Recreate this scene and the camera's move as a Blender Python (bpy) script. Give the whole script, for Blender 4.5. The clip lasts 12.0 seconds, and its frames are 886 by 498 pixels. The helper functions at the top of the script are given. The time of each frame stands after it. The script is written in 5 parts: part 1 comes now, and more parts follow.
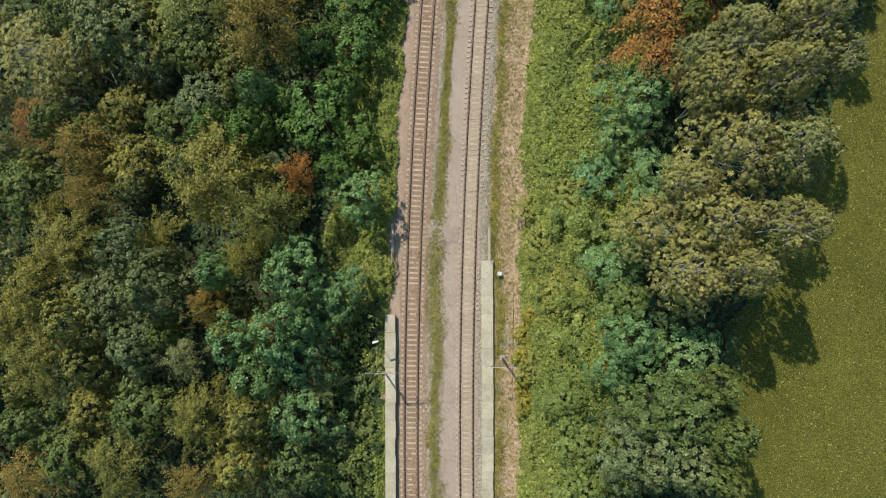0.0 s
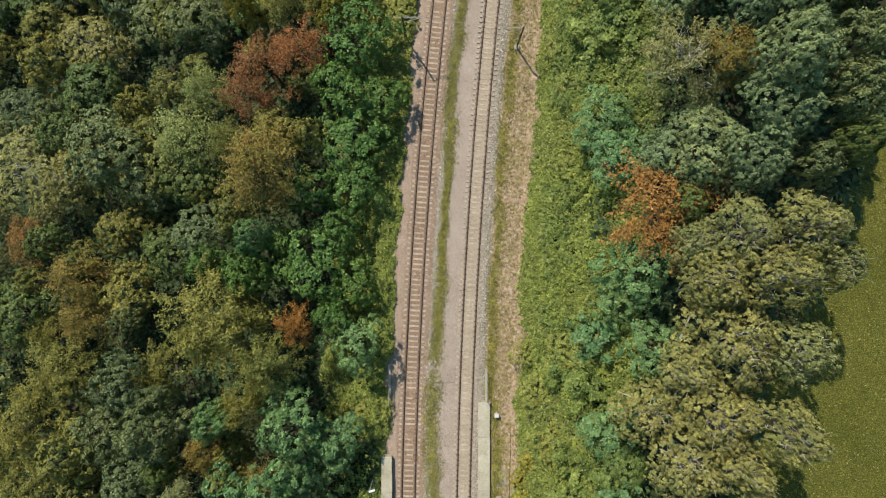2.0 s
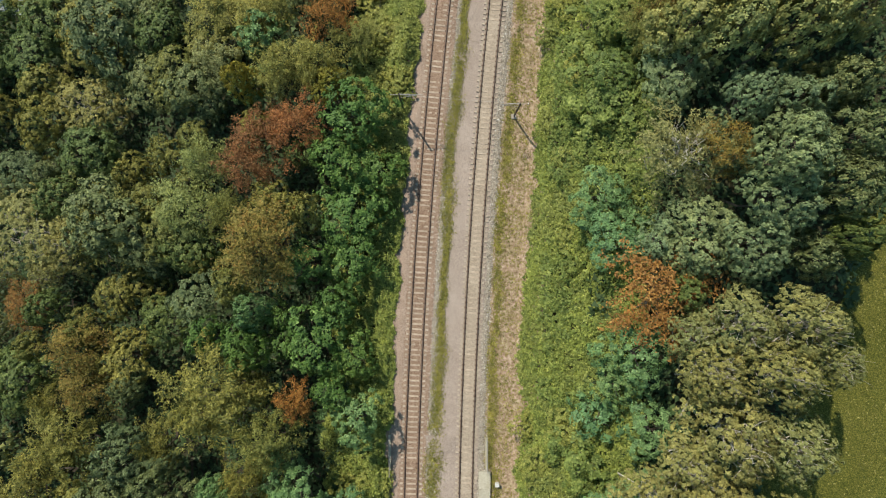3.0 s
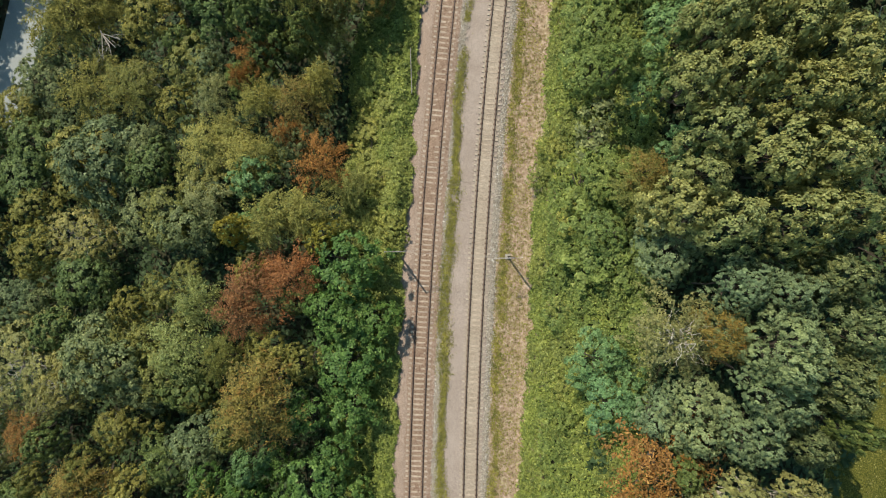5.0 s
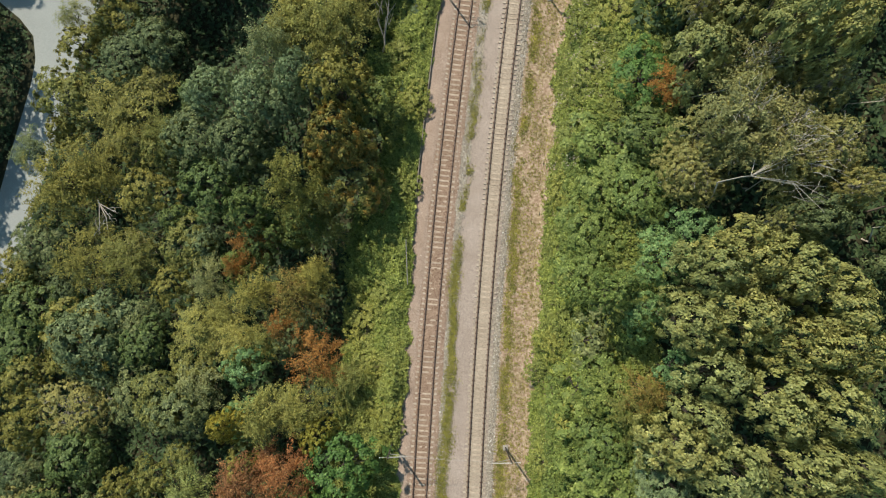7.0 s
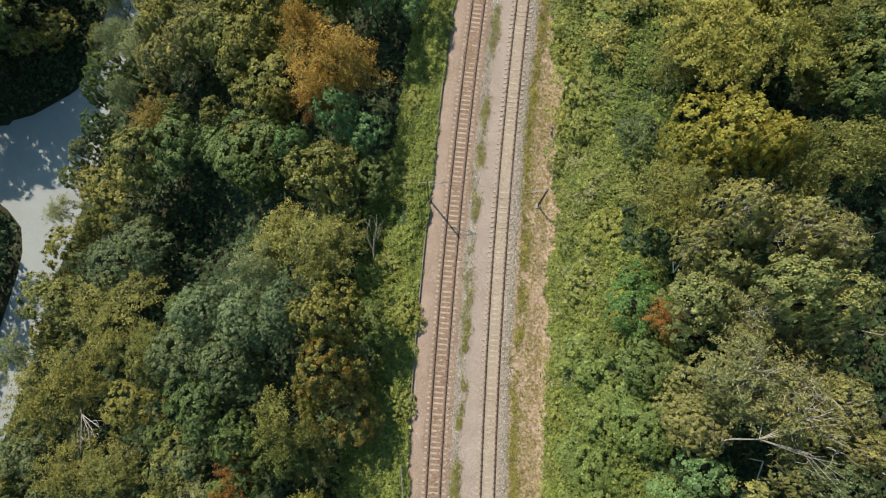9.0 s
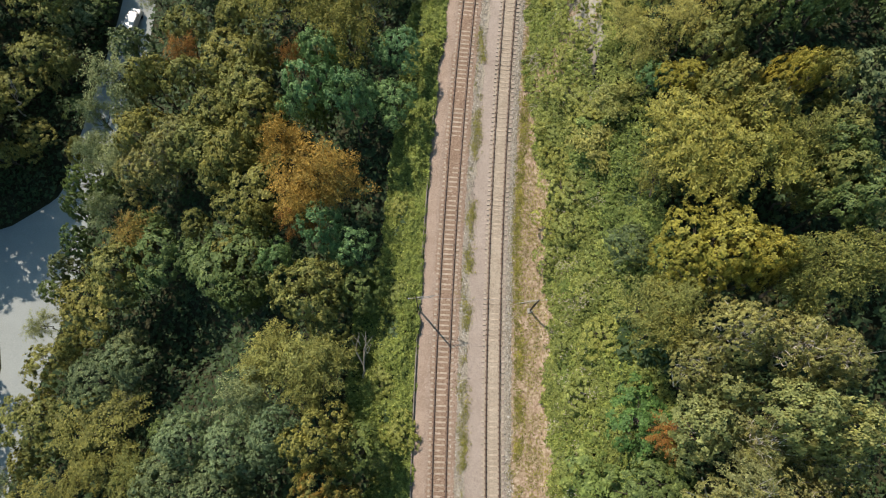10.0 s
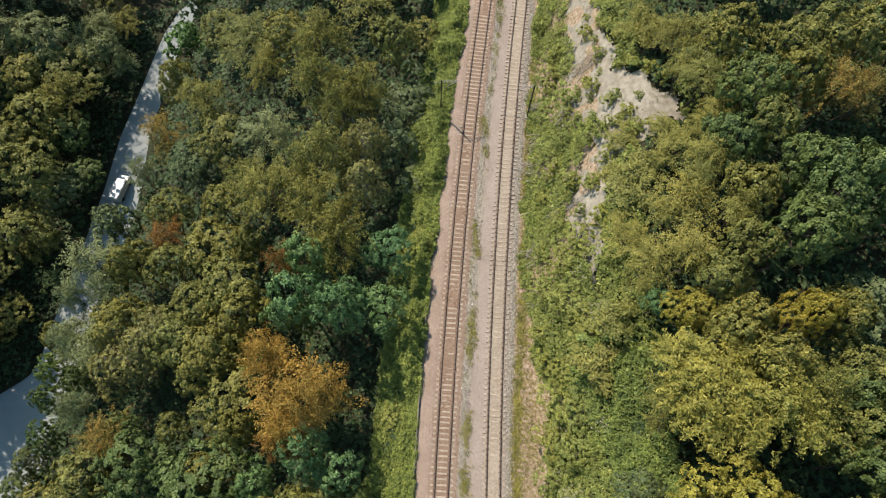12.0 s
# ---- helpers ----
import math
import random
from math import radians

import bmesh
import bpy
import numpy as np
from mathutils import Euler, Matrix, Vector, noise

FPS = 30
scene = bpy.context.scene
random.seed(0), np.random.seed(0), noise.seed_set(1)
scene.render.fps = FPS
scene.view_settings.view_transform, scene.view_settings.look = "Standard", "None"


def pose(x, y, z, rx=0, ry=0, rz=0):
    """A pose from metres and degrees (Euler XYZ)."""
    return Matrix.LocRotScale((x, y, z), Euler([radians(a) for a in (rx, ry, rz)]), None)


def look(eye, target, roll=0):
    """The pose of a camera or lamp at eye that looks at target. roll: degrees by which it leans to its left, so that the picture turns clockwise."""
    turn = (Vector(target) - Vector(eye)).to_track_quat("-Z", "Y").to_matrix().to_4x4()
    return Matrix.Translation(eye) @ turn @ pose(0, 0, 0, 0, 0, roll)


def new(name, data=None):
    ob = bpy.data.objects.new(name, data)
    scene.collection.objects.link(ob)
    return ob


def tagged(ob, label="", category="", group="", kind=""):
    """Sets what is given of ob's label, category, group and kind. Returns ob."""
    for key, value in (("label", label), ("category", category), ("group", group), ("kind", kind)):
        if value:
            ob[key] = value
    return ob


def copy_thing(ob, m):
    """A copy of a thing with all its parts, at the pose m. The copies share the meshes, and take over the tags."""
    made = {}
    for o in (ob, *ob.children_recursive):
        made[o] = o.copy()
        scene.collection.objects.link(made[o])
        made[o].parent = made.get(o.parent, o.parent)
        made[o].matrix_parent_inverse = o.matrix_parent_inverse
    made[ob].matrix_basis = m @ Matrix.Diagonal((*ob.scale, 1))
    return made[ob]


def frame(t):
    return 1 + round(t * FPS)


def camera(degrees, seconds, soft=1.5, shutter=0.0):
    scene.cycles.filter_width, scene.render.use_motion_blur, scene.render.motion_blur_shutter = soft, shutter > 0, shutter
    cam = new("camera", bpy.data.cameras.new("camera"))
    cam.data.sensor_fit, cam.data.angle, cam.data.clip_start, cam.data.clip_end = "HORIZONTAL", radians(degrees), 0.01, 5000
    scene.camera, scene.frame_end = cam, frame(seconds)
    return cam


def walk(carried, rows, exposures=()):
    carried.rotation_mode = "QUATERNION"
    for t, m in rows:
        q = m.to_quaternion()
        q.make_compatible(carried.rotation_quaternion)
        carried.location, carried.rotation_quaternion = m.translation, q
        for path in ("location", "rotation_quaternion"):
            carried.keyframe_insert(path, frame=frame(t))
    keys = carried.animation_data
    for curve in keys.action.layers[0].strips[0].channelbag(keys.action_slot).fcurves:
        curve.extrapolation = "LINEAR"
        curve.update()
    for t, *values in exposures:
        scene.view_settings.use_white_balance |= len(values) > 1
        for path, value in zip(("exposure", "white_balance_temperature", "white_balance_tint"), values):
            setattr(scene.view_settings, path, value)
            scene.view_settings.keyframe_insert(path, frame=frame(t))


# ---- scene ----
cam = camera(66.4, 12.0, soft=1.15)
PATH = [
    (0, 1.201, -0.193, 78.682, 0.420, 0.551, -0.197),
    (0.5, 1.162, 4.108, 78.635, 0.269, 0.437, -0.171),
    (1, 1.089, 8.306, 78.592, 0.190, 0.327, -0.094),
    (1.5, 1.003, 12.363, 78.600, 0.220, 0.210, -0.009),
    (2, 0.954, 16.515, 78.627, 0.182, 0.128, 0.062),
    (2.5, 0.966, 20.723, 78.714, 0.099, 0.088, -0.050),
    (3, 0.982, 24.889, 78.720, 0.019, 0.018, -0.476),
    (3.2, 0.973, 26.577, 78.724, -0.052, -0.001, -0.608),
    (4.8, 1.509, 40.463, 78.666, -0.548, -0.178, -1.892),
    (5, 1.592, 42.118, 78.693, -0.485, -0.184, -1.876),
    (5.5, 1.842, 46.291, 78.654, -0.225, -0.156, -1.985),
    (6, 2.054, 50.430, 78.632, 0.673, -0.186, -1.989),
    (6.5, 2.157, 54.489, 78.652, 2.077, -0.305, -1.996),
    (6.7, 2.211, 56.106, 78.646, 2.658, -0.375, -2.078),
    (8.3, 3.191, 69.242, 78.510, 7.463, -0.349, -2.915),
    (8.5, 3.314, 70.757, 78.508, 8.182, -0.360, -3.189),
    (9, 3.447, 74.408, 78.384, 10.230, -0.575, -4.276),
    (9.5, 3.790, 78.114, 78.266, 12.257, -0.701, -6.105),
    (10, 4.177, 81.796, 78.264, 14.311, -0.852, -7.134),
    (10.5, 4.597, 85.574, 78.334, 16.265, -1.016, -7.431),
    (11, 5.120, 89.470, 78.444, 17.929, -1.130, -7.508),
    (11.5, 5.732, 93.385, 78.462, 19.501, -1.152, -7.521),
    (12, 6.376, 97.302, 78.457, 21.070, -1.174, -7.487),
]
walk(cam, [(t, pose(x, y, z, rx, ry, rz)) for t, x, y, z, rx, ry, rz in PATH], [(0.0, 0.22, 6500, 10), (6.0, 0.25, 6500, 10), (8.5, 0.27, 6500, 11), (10.5, 0.31, 6500, 15), (12.0, 0.35, 6500, 15)])

# ---------------------------------------------------------------- sky and sun
world = bpy.data.worlds.new("sky")
scene.world = world
world.use_nodes = True
wn = world.node_tree
sky = wn.nodes.new("ShaderNodeTexSky")
sky.sky_type = 'NISHITA'
sky.sun_disc = False
sky.sun_elevation = radians(50)
sky.sun_rotation = radians(-33.5)
wn.nodes["Background"].inputs[1].default_value = 0.15
haze = wn.nodes.new("ShaderNodeMix")
haze.data_type, haze.blend_type = 'RGBA', 'MULTIPLY'
haze.inputs[0].default_value, haze.inputs[7].default_value = 1.0, (0.76, 1.0, 0.92, 1.0)
wn.links.new(sky.outputs[0], haze.inputs[6])
wn.links.new(haze.outputs[2], wn.nodes["Background"].inputs[0])
sun_data = bpy.data.lights.new("sun", 'SUN')
sun_data.energy, sun_data.angle, sun_data.color = 4.8, radians(0.5), (1.0, 0.90, 0.765)
sun = new("sun", sun_data)
sun.matrix_basis = look((0, 0, 0), (0.55 * 0.643, -0.835 * 0.643, -0.766))

# ---------------------------------------------------------------- materials
def material(name, rough=0.8, metal=0.0):
    m = bpy.data.materials.new(name)
    m.use_nodes = True
    b = m.node_tree.nodes["Principled BSDF"]
    b.inputs["Roughness"].default_value, b.inputs["Metallic"].default_value = rough, metal
    return m, m.node_tree.nodes, m.node_tree.links, b


def rgba(c):
    return (c[0], c[1], c[2], 1.0)


def ramp_of(nodes, links, source, stops):
    r = nodes.new("ShaderNodeValToRGB")
    el = r.color_ramp.elements
    while len(el) < len(stops):
        el.new(0.5)
    for e, (p, c) in zip(el, stops):
        e.position, e.color = p, rgba(c)
    links.new(source, r.inputs[0])
    return r.outputs[0]


def noise_of(nodes, links, scale, detail=4.0, coord="Object", rough=0.6):
    tc = nodes.new("ShaderNodeTexCoord")
    n = nodes.new("ShaderNodeTexNoise")
    n.inputs["Scale"].default_value, n.inputs["Detail"].default_value, n.inputs["Roughness"].default_value = scale, detail, rough
    links.new(tc.outputs[coord], n.inputs["Vector"])
    return n.outputs["Fac"]


def mix_of(nodes, links, fac, a, b, mode='MIX'):
    m = nodes.new("ShaderNodeMix")
    m.data_type, m.blend_type = 'RGBA', mode
    for value, slot in ((fac, m.inputs[0]), (a, m.inputs[6]), (b, m.inputs[7])):
        if isinstance(value, bpy.types.NodeSocket):
            links.new(value, slot)
        elif isinstance(value, tuple):
            slot.default_value = rgba(value)
        else:
            slot.default_value = value
    return m.outputs[2]


def bump(nodes, links, b, height, strength, distance):
    n = nodes.new("ShaderNodeBump")
    n.inputs["Strength"].default_value, n.inputs["Distance"].default_value = strength, distance
    links.new(height, n.inputs["Height"])
    links.new(n.outputs[0], b.inputs["Normal"])


def grainy(name, stops, fine, broad, spread=0.35, rough=0.9, relief=0.03, metal=0.0, tone=(0.55, 0.5, 0.45)):
    """A surface with fine grain and broad stains; pieces differ a little from one another."""
    m, nodes, links, b = material(name, rough, metal)
    b.inputs["Specular IOR Level"].default_value = 0.15 if rough > 0.7 else 0.5
    grain = noise_of(nodes, links, fine, 6.0)
    colour = ramp_of(nodes, links, grain, stops)
    stain = ramp_of(nodes, links, noise_of(nodes, links, broad, 3.0), [(0.35, tone), (0.7, (1, 1, 1))])
    colour = mix_of(nodes, links, spread, colour, stain, 'MULTIPLY')
    info = nodes.new("ShaderNodeObjectInfo")
    vary = ramp_of(nodes, links, info.outputs["Random"], [(0.0, (0.72, 0.72, 0.72)), (1.0, (1, 1, 1))])
    colour = mix_of(nodes, links, 0.8, colour, vary, 'MULTIPLY')
    links.new(colour, b.inputs["Base Color"])
    bump(nodes, links, b, grain, 0.6, relief)
    return m


def foliage(name, dark, mid, light, accent=None, through_light=0.22):
    """Leaves: each one differs, each plant differs, and patches of the crown differ."""
    m, nodes, links, b = material(name, 0.62)
    geo = nodes.new("ShaderNodeNewGeometry")
    soften = lambda c: tuple(0.75 * a + 0.25 * b for a, b in zip(c, mid))
    stops = [(0.0, soften(dark)), (0.4, mid), (0.8, mid), (1.0, soften(light))]
    colour = ramp_of(nodes, links, geo.outputs["Random Per Island"], stops)
    patch = noise_of(nodes, links, 0.9, 4.0)
    if accent:
        f = ramp_of(nodes, links, patch, [(0.5, (0, 0, 0)), (0.68, (1, 1, 1))])
        colour = mix_of(nodes, links, f, colour, accent)
    else:
        f = ramp_of(nodes, links, patch, [(0.3, (0.62, 0.68, 0.72)), (0.7, (1.18, 1.16, 1.08))])
        colour = mix_of(nodes, links, 0.9, colour, f, 'MULTIPLY')
    clump = ramp_of(nodes, links, noise_of(nodes, links, 1.6, 2.0), [(0.35, (0.62, 0.66, 0.7)), (0.65, (1.3, 1.28, 1.2))])
    colour = mix_of(nodes, links, 0.7, colour, clump, 'MULTIPLY')
    info = nodes.new("ShaderNodeObjectInfo")
    vary = ramp_of(nodes, links, info.outputs["Random"],
                   [(0.0, (0.74, 0.82, 0.84)), (0.35, (1.0, 1.0, 0.95)), (0.7, (1.08, 1.0, 0.85)), (1.0, (0.86, 0.97, 1.05))])
    colour = mix_of(nodes, links, 0.75, colour, vary, 'MULTIPLY')
    links.new(colour, b.inputs["Base Color"])
    b.inputs["Specular IOR Level"].default_value = 0.25
    t = nodes.new("ShaderNodeBsdfTranslucent")
    links.new(colour, t.inputs["Color"])
    mixed = nodes.new("ShaderNodeMixShader")
    mixed.inputs[0].default_value = through_light
    links.new(b.outputs[0], mixed.inputs[1])
    links.new(t.outputs[0], mixed.inputs[2])
    links.new(mixed.outputs[0], nodes["Material Output"].inputs["Surface"])
    return m


LEAF = {
    'oak': foliage("oak_leaves", (0.048, 0.074, 0.023), (0.130, 0.172, 0.051), (0.290, 0.335, 0.112)),
    'grey_oak': foliage("grey_green_leaves", (0.064, 0.088, 0.037), (0.165, 0.198, 0.084), (0.370, 0.400, 0.190)),
    'robinia': foliage("blue_green_leaves", (0.064, 0.122, 0.046), (0.166, 0.276, 0.106), (0.350, 0.465, 0.210)),
    'maple': foliage("bright_green_leaves", (0.037, 0.080, 0.020), (0.102, 0.185, 0.044), (0.260, 0.371, 0.110)),
    'birch': foliage("birch_leaves", (0.146, 0.142, 0.048), (0.304, 0.290, 0.102), (0.440, 0.420, 0.180)),
    'rust': foliage("orange_leaves", (0.156, 0.066, 0.018), (0.350, 0.165, 0.045), (0.589, 0.346, 0.102)),
    'amber': foliage("gold_leaves", (0.110, 0.088, 0.024), (0.232, 0.188, 0.046), (0.420, 0.340, 0.098), (0.300, 0.158, 0.042)),
    'turning_oak': foliage("turning_olive_leaves", (0.068, 0.068, 0.018), (0.162, 0.152, 0.037), (0.340, 0.300, 0.090), (0.370, 0.200, 0.038)),
    'bare_birch': foliage("thin_brown_birch_leaves", (0.108, 0.106, 0.036), (0.250, 0.242, 0.092), (0.460, 0.440, 0.210)),
    'silver_oak': foliage("silvery_green_leaves", (0.112, 0.146, 0.070), (0.246, 0.302, 0.142), (0.400, 0.455, 0.240)),
    'hazel': foliage("fresh_green_leaves", (0.066, 0.096, 0.024), (0.182, 0.236, 0.062), (0.390, 0.435, 0.140)),
    'golden': foliage("golden_orange_leaves", (0.180, 0.112, 0.026), (0.400, 0.252, 0.056), (0.600, 0.425, 0.118)),
    'willow': foliage("olive_leaves", (0.086, 0.086, 0.020), (0.205, 0.198, 0.047), (0.400, 0.375, 0.110)),
    'feathery': foliage("bright_olive_leaves", (0.140, 0.132, 0.028), (0.310, 0.286, 0.062), (0.500, 0.455, 0.130)),
    'yellow': foliage("yellow_leaves", (0.150, 0.130, 0.023), (0.345, 0.292, 0.049), (0.520, 0.440, 0.098)),
    'pale_lime': foliage("pale_lime_leaves", (0.120, 0.139, 0.038), (0.263, 0.288, 0.090), (0.488, 0.507, 0.205)),
    'pale': foliage("pale_grey_leaves", (0.120, 0.135, 0.055), (0.270, 0.290, 0.125), (0.480, 0.500, 0.270)),
    'khaki': foliage("khaki_green_leaves", (0.118, 0.124, 0.042), (0.305, 0.304, 0.104), (0.520, 0.505, 0.205)),
    'shrub': foliage("bramble_leaves", (0.100, 0.116, 0.028), (0.276, 0.290, 0.070), (0.545, 0.540, 0.165)),
    'bramble': foliage("green_bramble_leaves", (0.076, 0.104, 0.024), (0.226, 0.270, 0.062), (0.490, 0.510, 0.150)),
    'olive_oak': foliage("olive_green_leaves", (0.098, 0.096, 0.026), (0.230, 0.220, 0.057), (0.415, 0.385, 0.116)),
    'sapling': foliage("light_olive_leaves", (0.130, 0.124, 0.032), (0.302, 0.280, 0.074), (0.510, 0.470, 0.150)),
    'russet': foliage("rust_red_leaves", (0.150, 0.058, 0.024), (0.325, 0.140, 0.056), (0.520, 0.275, 0.115)),
    'floor': foliage("undergrowth_leaves", (0.026, 0.046, 0.020), (0.052, 0.090, 0.037), (0.100, 0.150, 0.060)),
    'grass': foliage("meadow_grass", (0.066, 0.074, 0.014), (0.150, 0.142, 0.030), (0.560, 0.500, 0.200)),
    'weed': foliage("weed_leaves", (0.118, 0.112, 0.026), (0.248, 0.230, 0.054), (0.420, 0.375, 0.110)),
}
BARK = grainy("brown_bark", [(0.3, (0.050, 0.040, 0.030)), (0.7, (0.15, 0.125, 0.10))], 14, 2)
PALE_BARK = grainy("pale_grey_bark", [(0.3, (0.34, 0.305, 0.25)), (0.7, (0.66, 0.62, 0.54))], 9, 2)
SOIL = grainy("woodland_soil", [(0.3, (0.024, 0.024, 0.015)), (0.7, (0.060, 0.062, 0.029))], 3.0, 0.2, relief=0.1)
MEADOW = grainy("meadow_turf", [(0.34, (0.034, 0.046, 0.008)), (0.5, (0.094, 0.098, 0.017)), (0.66, (0.220, 0.196, 0.046))], 8.0, 0.16, 0.7, relief=0.2, tone=(0.55, 0.62, 0.45))
RED_BALLAST = grainy("rust_stained_ballast", [(0.34, (0.162, 0.106, 0.072)), (0.5, (0.301, 0.213, 0.156)), (0.66, (0.487, 0.389, 0.307))], 9.0, 0.35, 0.4, relief=0.06)
RUSTY_BED = grainy("rust_brown_track_bed", [(0.34, (0.166, 0.107, 0.072)), (0.5, (0.297, 0.203, 0.144)), (0.66, (0.474, 0.357, 0.267))], 9.0, 0.4, 0.4, relief=0.06)
TAN_BED = grainy("tan_track_bed", [(0.34, (0.255, 0.207, 0.155)), (0.5, (0.377, 0.315, 0.240)), (0.66, (0.534, 0.462, 0.370))], 9.0, 0.4, 0.4, relief=0.06)
GREY_BALLAST = grainy("fine_pale_ballast", [(0.32, (0.222, 0.184, 0.151)), (0.5, (0.368, 0.304, 0.254)), (0.66, (0.505, 0.426, 0.367))], 12.0, 0.3, 0.35, relief=0.04)
COARSE_BALLAST = grainy("coarse_grey_ballast", [(0.36, (0.179, 0.153, 0.117)), (0.5, (0.346, 0.301, 0.234)), (0.64, (0.550, 0.492, 0.399))], 8.0, 0.5, 0.3, relief=0.08)
SHOULDER = grainy("trodden_tan_gravel", [(0.32, (0.186, 0.135, 0.104)), (0.5, (0.354, 0.271, 0.212)), (0.68, (0.512, 0.414, 0.334))], 12.0, 0.5, 0.4, relief=0.06)


def pebbles(name, stops):
    """Crushed stone in which every piece has its own shade."""
    m, nodes, links, b = material(name, 0.9)
    b.inputs["Specular IOR Level"].default_value = 0.2
    geo = nodes.new("ShaderNodeNewGeometry")
    shade = ramp_of(nodes, links, geo.outputs["Random Per Island"], stops)
    worn = ramp_of(nodes, links, noise_of(nodes, links, 20, 3.0), [(0.3, (0.75, 0.75, 0.75)), (0.7, (1, 1, 1))])
    links.new(mix_of(nodes, links, 0.6, shade, worn, 'MULTIPLY'), b.inputs["Base Color"])
    return m


STONE = pebbles("crushed_stone", [(0.0, (0.12, 0.108, 0.09)), (0.45, (0.27, 0.242, 0.20)), (0.8, (0.44, 0.41, 0.35)), (1.0, (0.66, 0.63, 0.57))])
RUST_STONE = pebbles("rust_stained_stone", [(0.0, (0.13, 0.085, 0.06)), (0.45, (0.25, 0.172, 0.125)), (0.8, (0.40, 0.315, 0.245)), (1.0, (0.60, 0.53, 0.45))])
DIRT = grainy("dry_brown_dirt", [(0.32, (0.232, 0.152, 0.098)), (0.5, (0.410, 0.290, 0.212)), (0.68, (0.575, 0.450, 0.356))], 2.6, 0.4, 0.6, relief=0.08, tone=(0.66, 0.74, 0.5))
SAND = grainy("pale_sand", [(0.3, (0.24, 0.215, 0.165)), (0.7, (0.44, 0.40, 0.325))], 1.4, 0.3, 0.5, relief=0.1)
SLEEPER = grainy("weathered_concrete_sleeper", [(0.3, (0.339, 0.270, 0.204)), (0.7, (0.519, 0.437, 0.341))], 9, 1.3, 0.5, relief=0.01)
PAD = grainy("pale_sleeper_end", [(0.3, (0.36, 0.31, 0.24)), (0.7, (0.54, 0.48, 0.39))], 30, 3, 0.3, relief=0.005)
RUST = grainy("rusty_rail_steel", [(0.3, (0.072, 0.042, 0.031)), (0.7, (0.155, 0.094, 0.068))], 22, 1.5, 0.5, 0.75, 0.004)
RUNNING = grainy("worn_rail_head", [(0.3, (0.13, 0.10, 0.085)), (0.7, (0.22, 0.175, 0.15))], 30, 0.7, 0.4, 0.55, 0.002, 0.5)
CONCRETE = grainy("pale_concrete", [(0.3, (0.36, 0.335, 0.265)), (0.7, (0.52, 0.485, 0.395))], 5, 0.5, 0.6, relief=0.01, tone=(0.66, 0.64, 0.52))
ASPHALT = grainy("pale_worn_asphalt", [(0.3, (0.318, 0.346, 0.330)), (0.7, (0.405, 0.434, 0.412))], 6, 0.15, 0.4, relief=0.01, tone=(0.75, 0.75, 0.75))
STEEL = grainy("dark_weathered_steel", [(0.3, (0.055, 0.045, 0.04)), (0.7, (0.12, 0.10, 0.085))], 16, 2, 0.4, 0.6, 0.004, 0.3)
GALV = grainy("galvanised_steel", [(0.3, (0.30, 0.28, 0.25)), (0.7, (0.44, 0.42, 0.38))], 18, 2, 0.3, 0.5, 0.003, 0.2)
WHITE = grainy("white_paint", [(0.3, (0.60, 0.60, 0.575)), (0.7, (0.70, 0.70, 0.675))], 5, 0.8, 0.25, 0.4, 0.002, tone=(0.85, 0.84, 0.8))
GLASS = grainy("dark_window_glass", [(0.3, (0.02, 0.022, 0.025)), (0.7, (0.03, 0.032, 0.035))], 5, 1, 0.1, 0.08, 0.0005)
TWIG = grainy("grey_dead_twigs", [(0.3, (0.36, 0.305, 0.235)), (0.7, (0.58, 0.515, 0.42))], 12, 2)
EDGE = grainy("weathered_grey_edging", [(0.3, (0.17, 0.145, 0.115)), (0.7, (0.32, 0.285, 0.235))], 8, 1, 0.4, relief=0.01)
RUBBER = grainy("black_rubber", [(0.3, (0.015, 0.015, 0.015)), (0.7, (0.03, 0.03, 0.03))], 20, 2, 0.3, 0.85, 0.004)

# ---------------------------------------------------------------- the lie of the land
def left_track(y):
    y = np.clip(y, -60, 175)
    return ((-1.51e-07 * y + 7.6198e-04) * y + 3.6417e-02) * y - 2.9125


def right_track(y):
    y = np.clip(y, -60, 175)
    return ((1.16e-08 * y + 7.1664e-04) * y + 3.3256e-02) * y + 3.4746


def middle(y):
    return (left_track(y) + right_track(y)) / 2 + np.clip(np.asarray(y, float) - 175, 0, None) * 0.27


ACROSS = [-200, -100, -60, -48, -35, -20, -11, -8, -6, 8.6, 9.6, 10.8, 12.3, 15.5, 20, 30, 45, 80, 200]
HEIGHTS = [-15, -18, -17.5, -17, -13.5, -8.5, -3.8, -1.4, -0.5, -0.5, 0.6, 1.9, 3.6, 6.8, 9.0, 10, 12, 14, 18]


ROAD_Y = [40, 60, 68, 77, 82, 89, 94, 98, 102, 105, 109, 112, 117, 119.5, 121, 122.5, 124.6, 127, 131, 136.5, 148, 155, 160, 165, 170, 175, 179, 185, 192, 215]
ROAD_L = [-76, -70, -68.2, -66, -64.8, -63, -61.6, -60.9, -61.3, -63.5, -68, -80, -82, -67, -60, -57, -52.9, -51.2, -50.2, -48.2, -44.2, -41.9, -40.6, -39.3, -37.4, -35.6, -34.2, -32, -28, -17]
ROAD_R = [-69, -64, -62.3, -59.6, -58.2, -56.8, -55.2, -53.8, -52.4, -51.5, -50.2, -49.2, -48.4, -47.9, -47.4, -46.9, -46.2, -45.4, -44.2, -42.3, -37.2, -35.6, -35, -34.2, -32.7, -31.2, -30, -28, -24.6, -13]


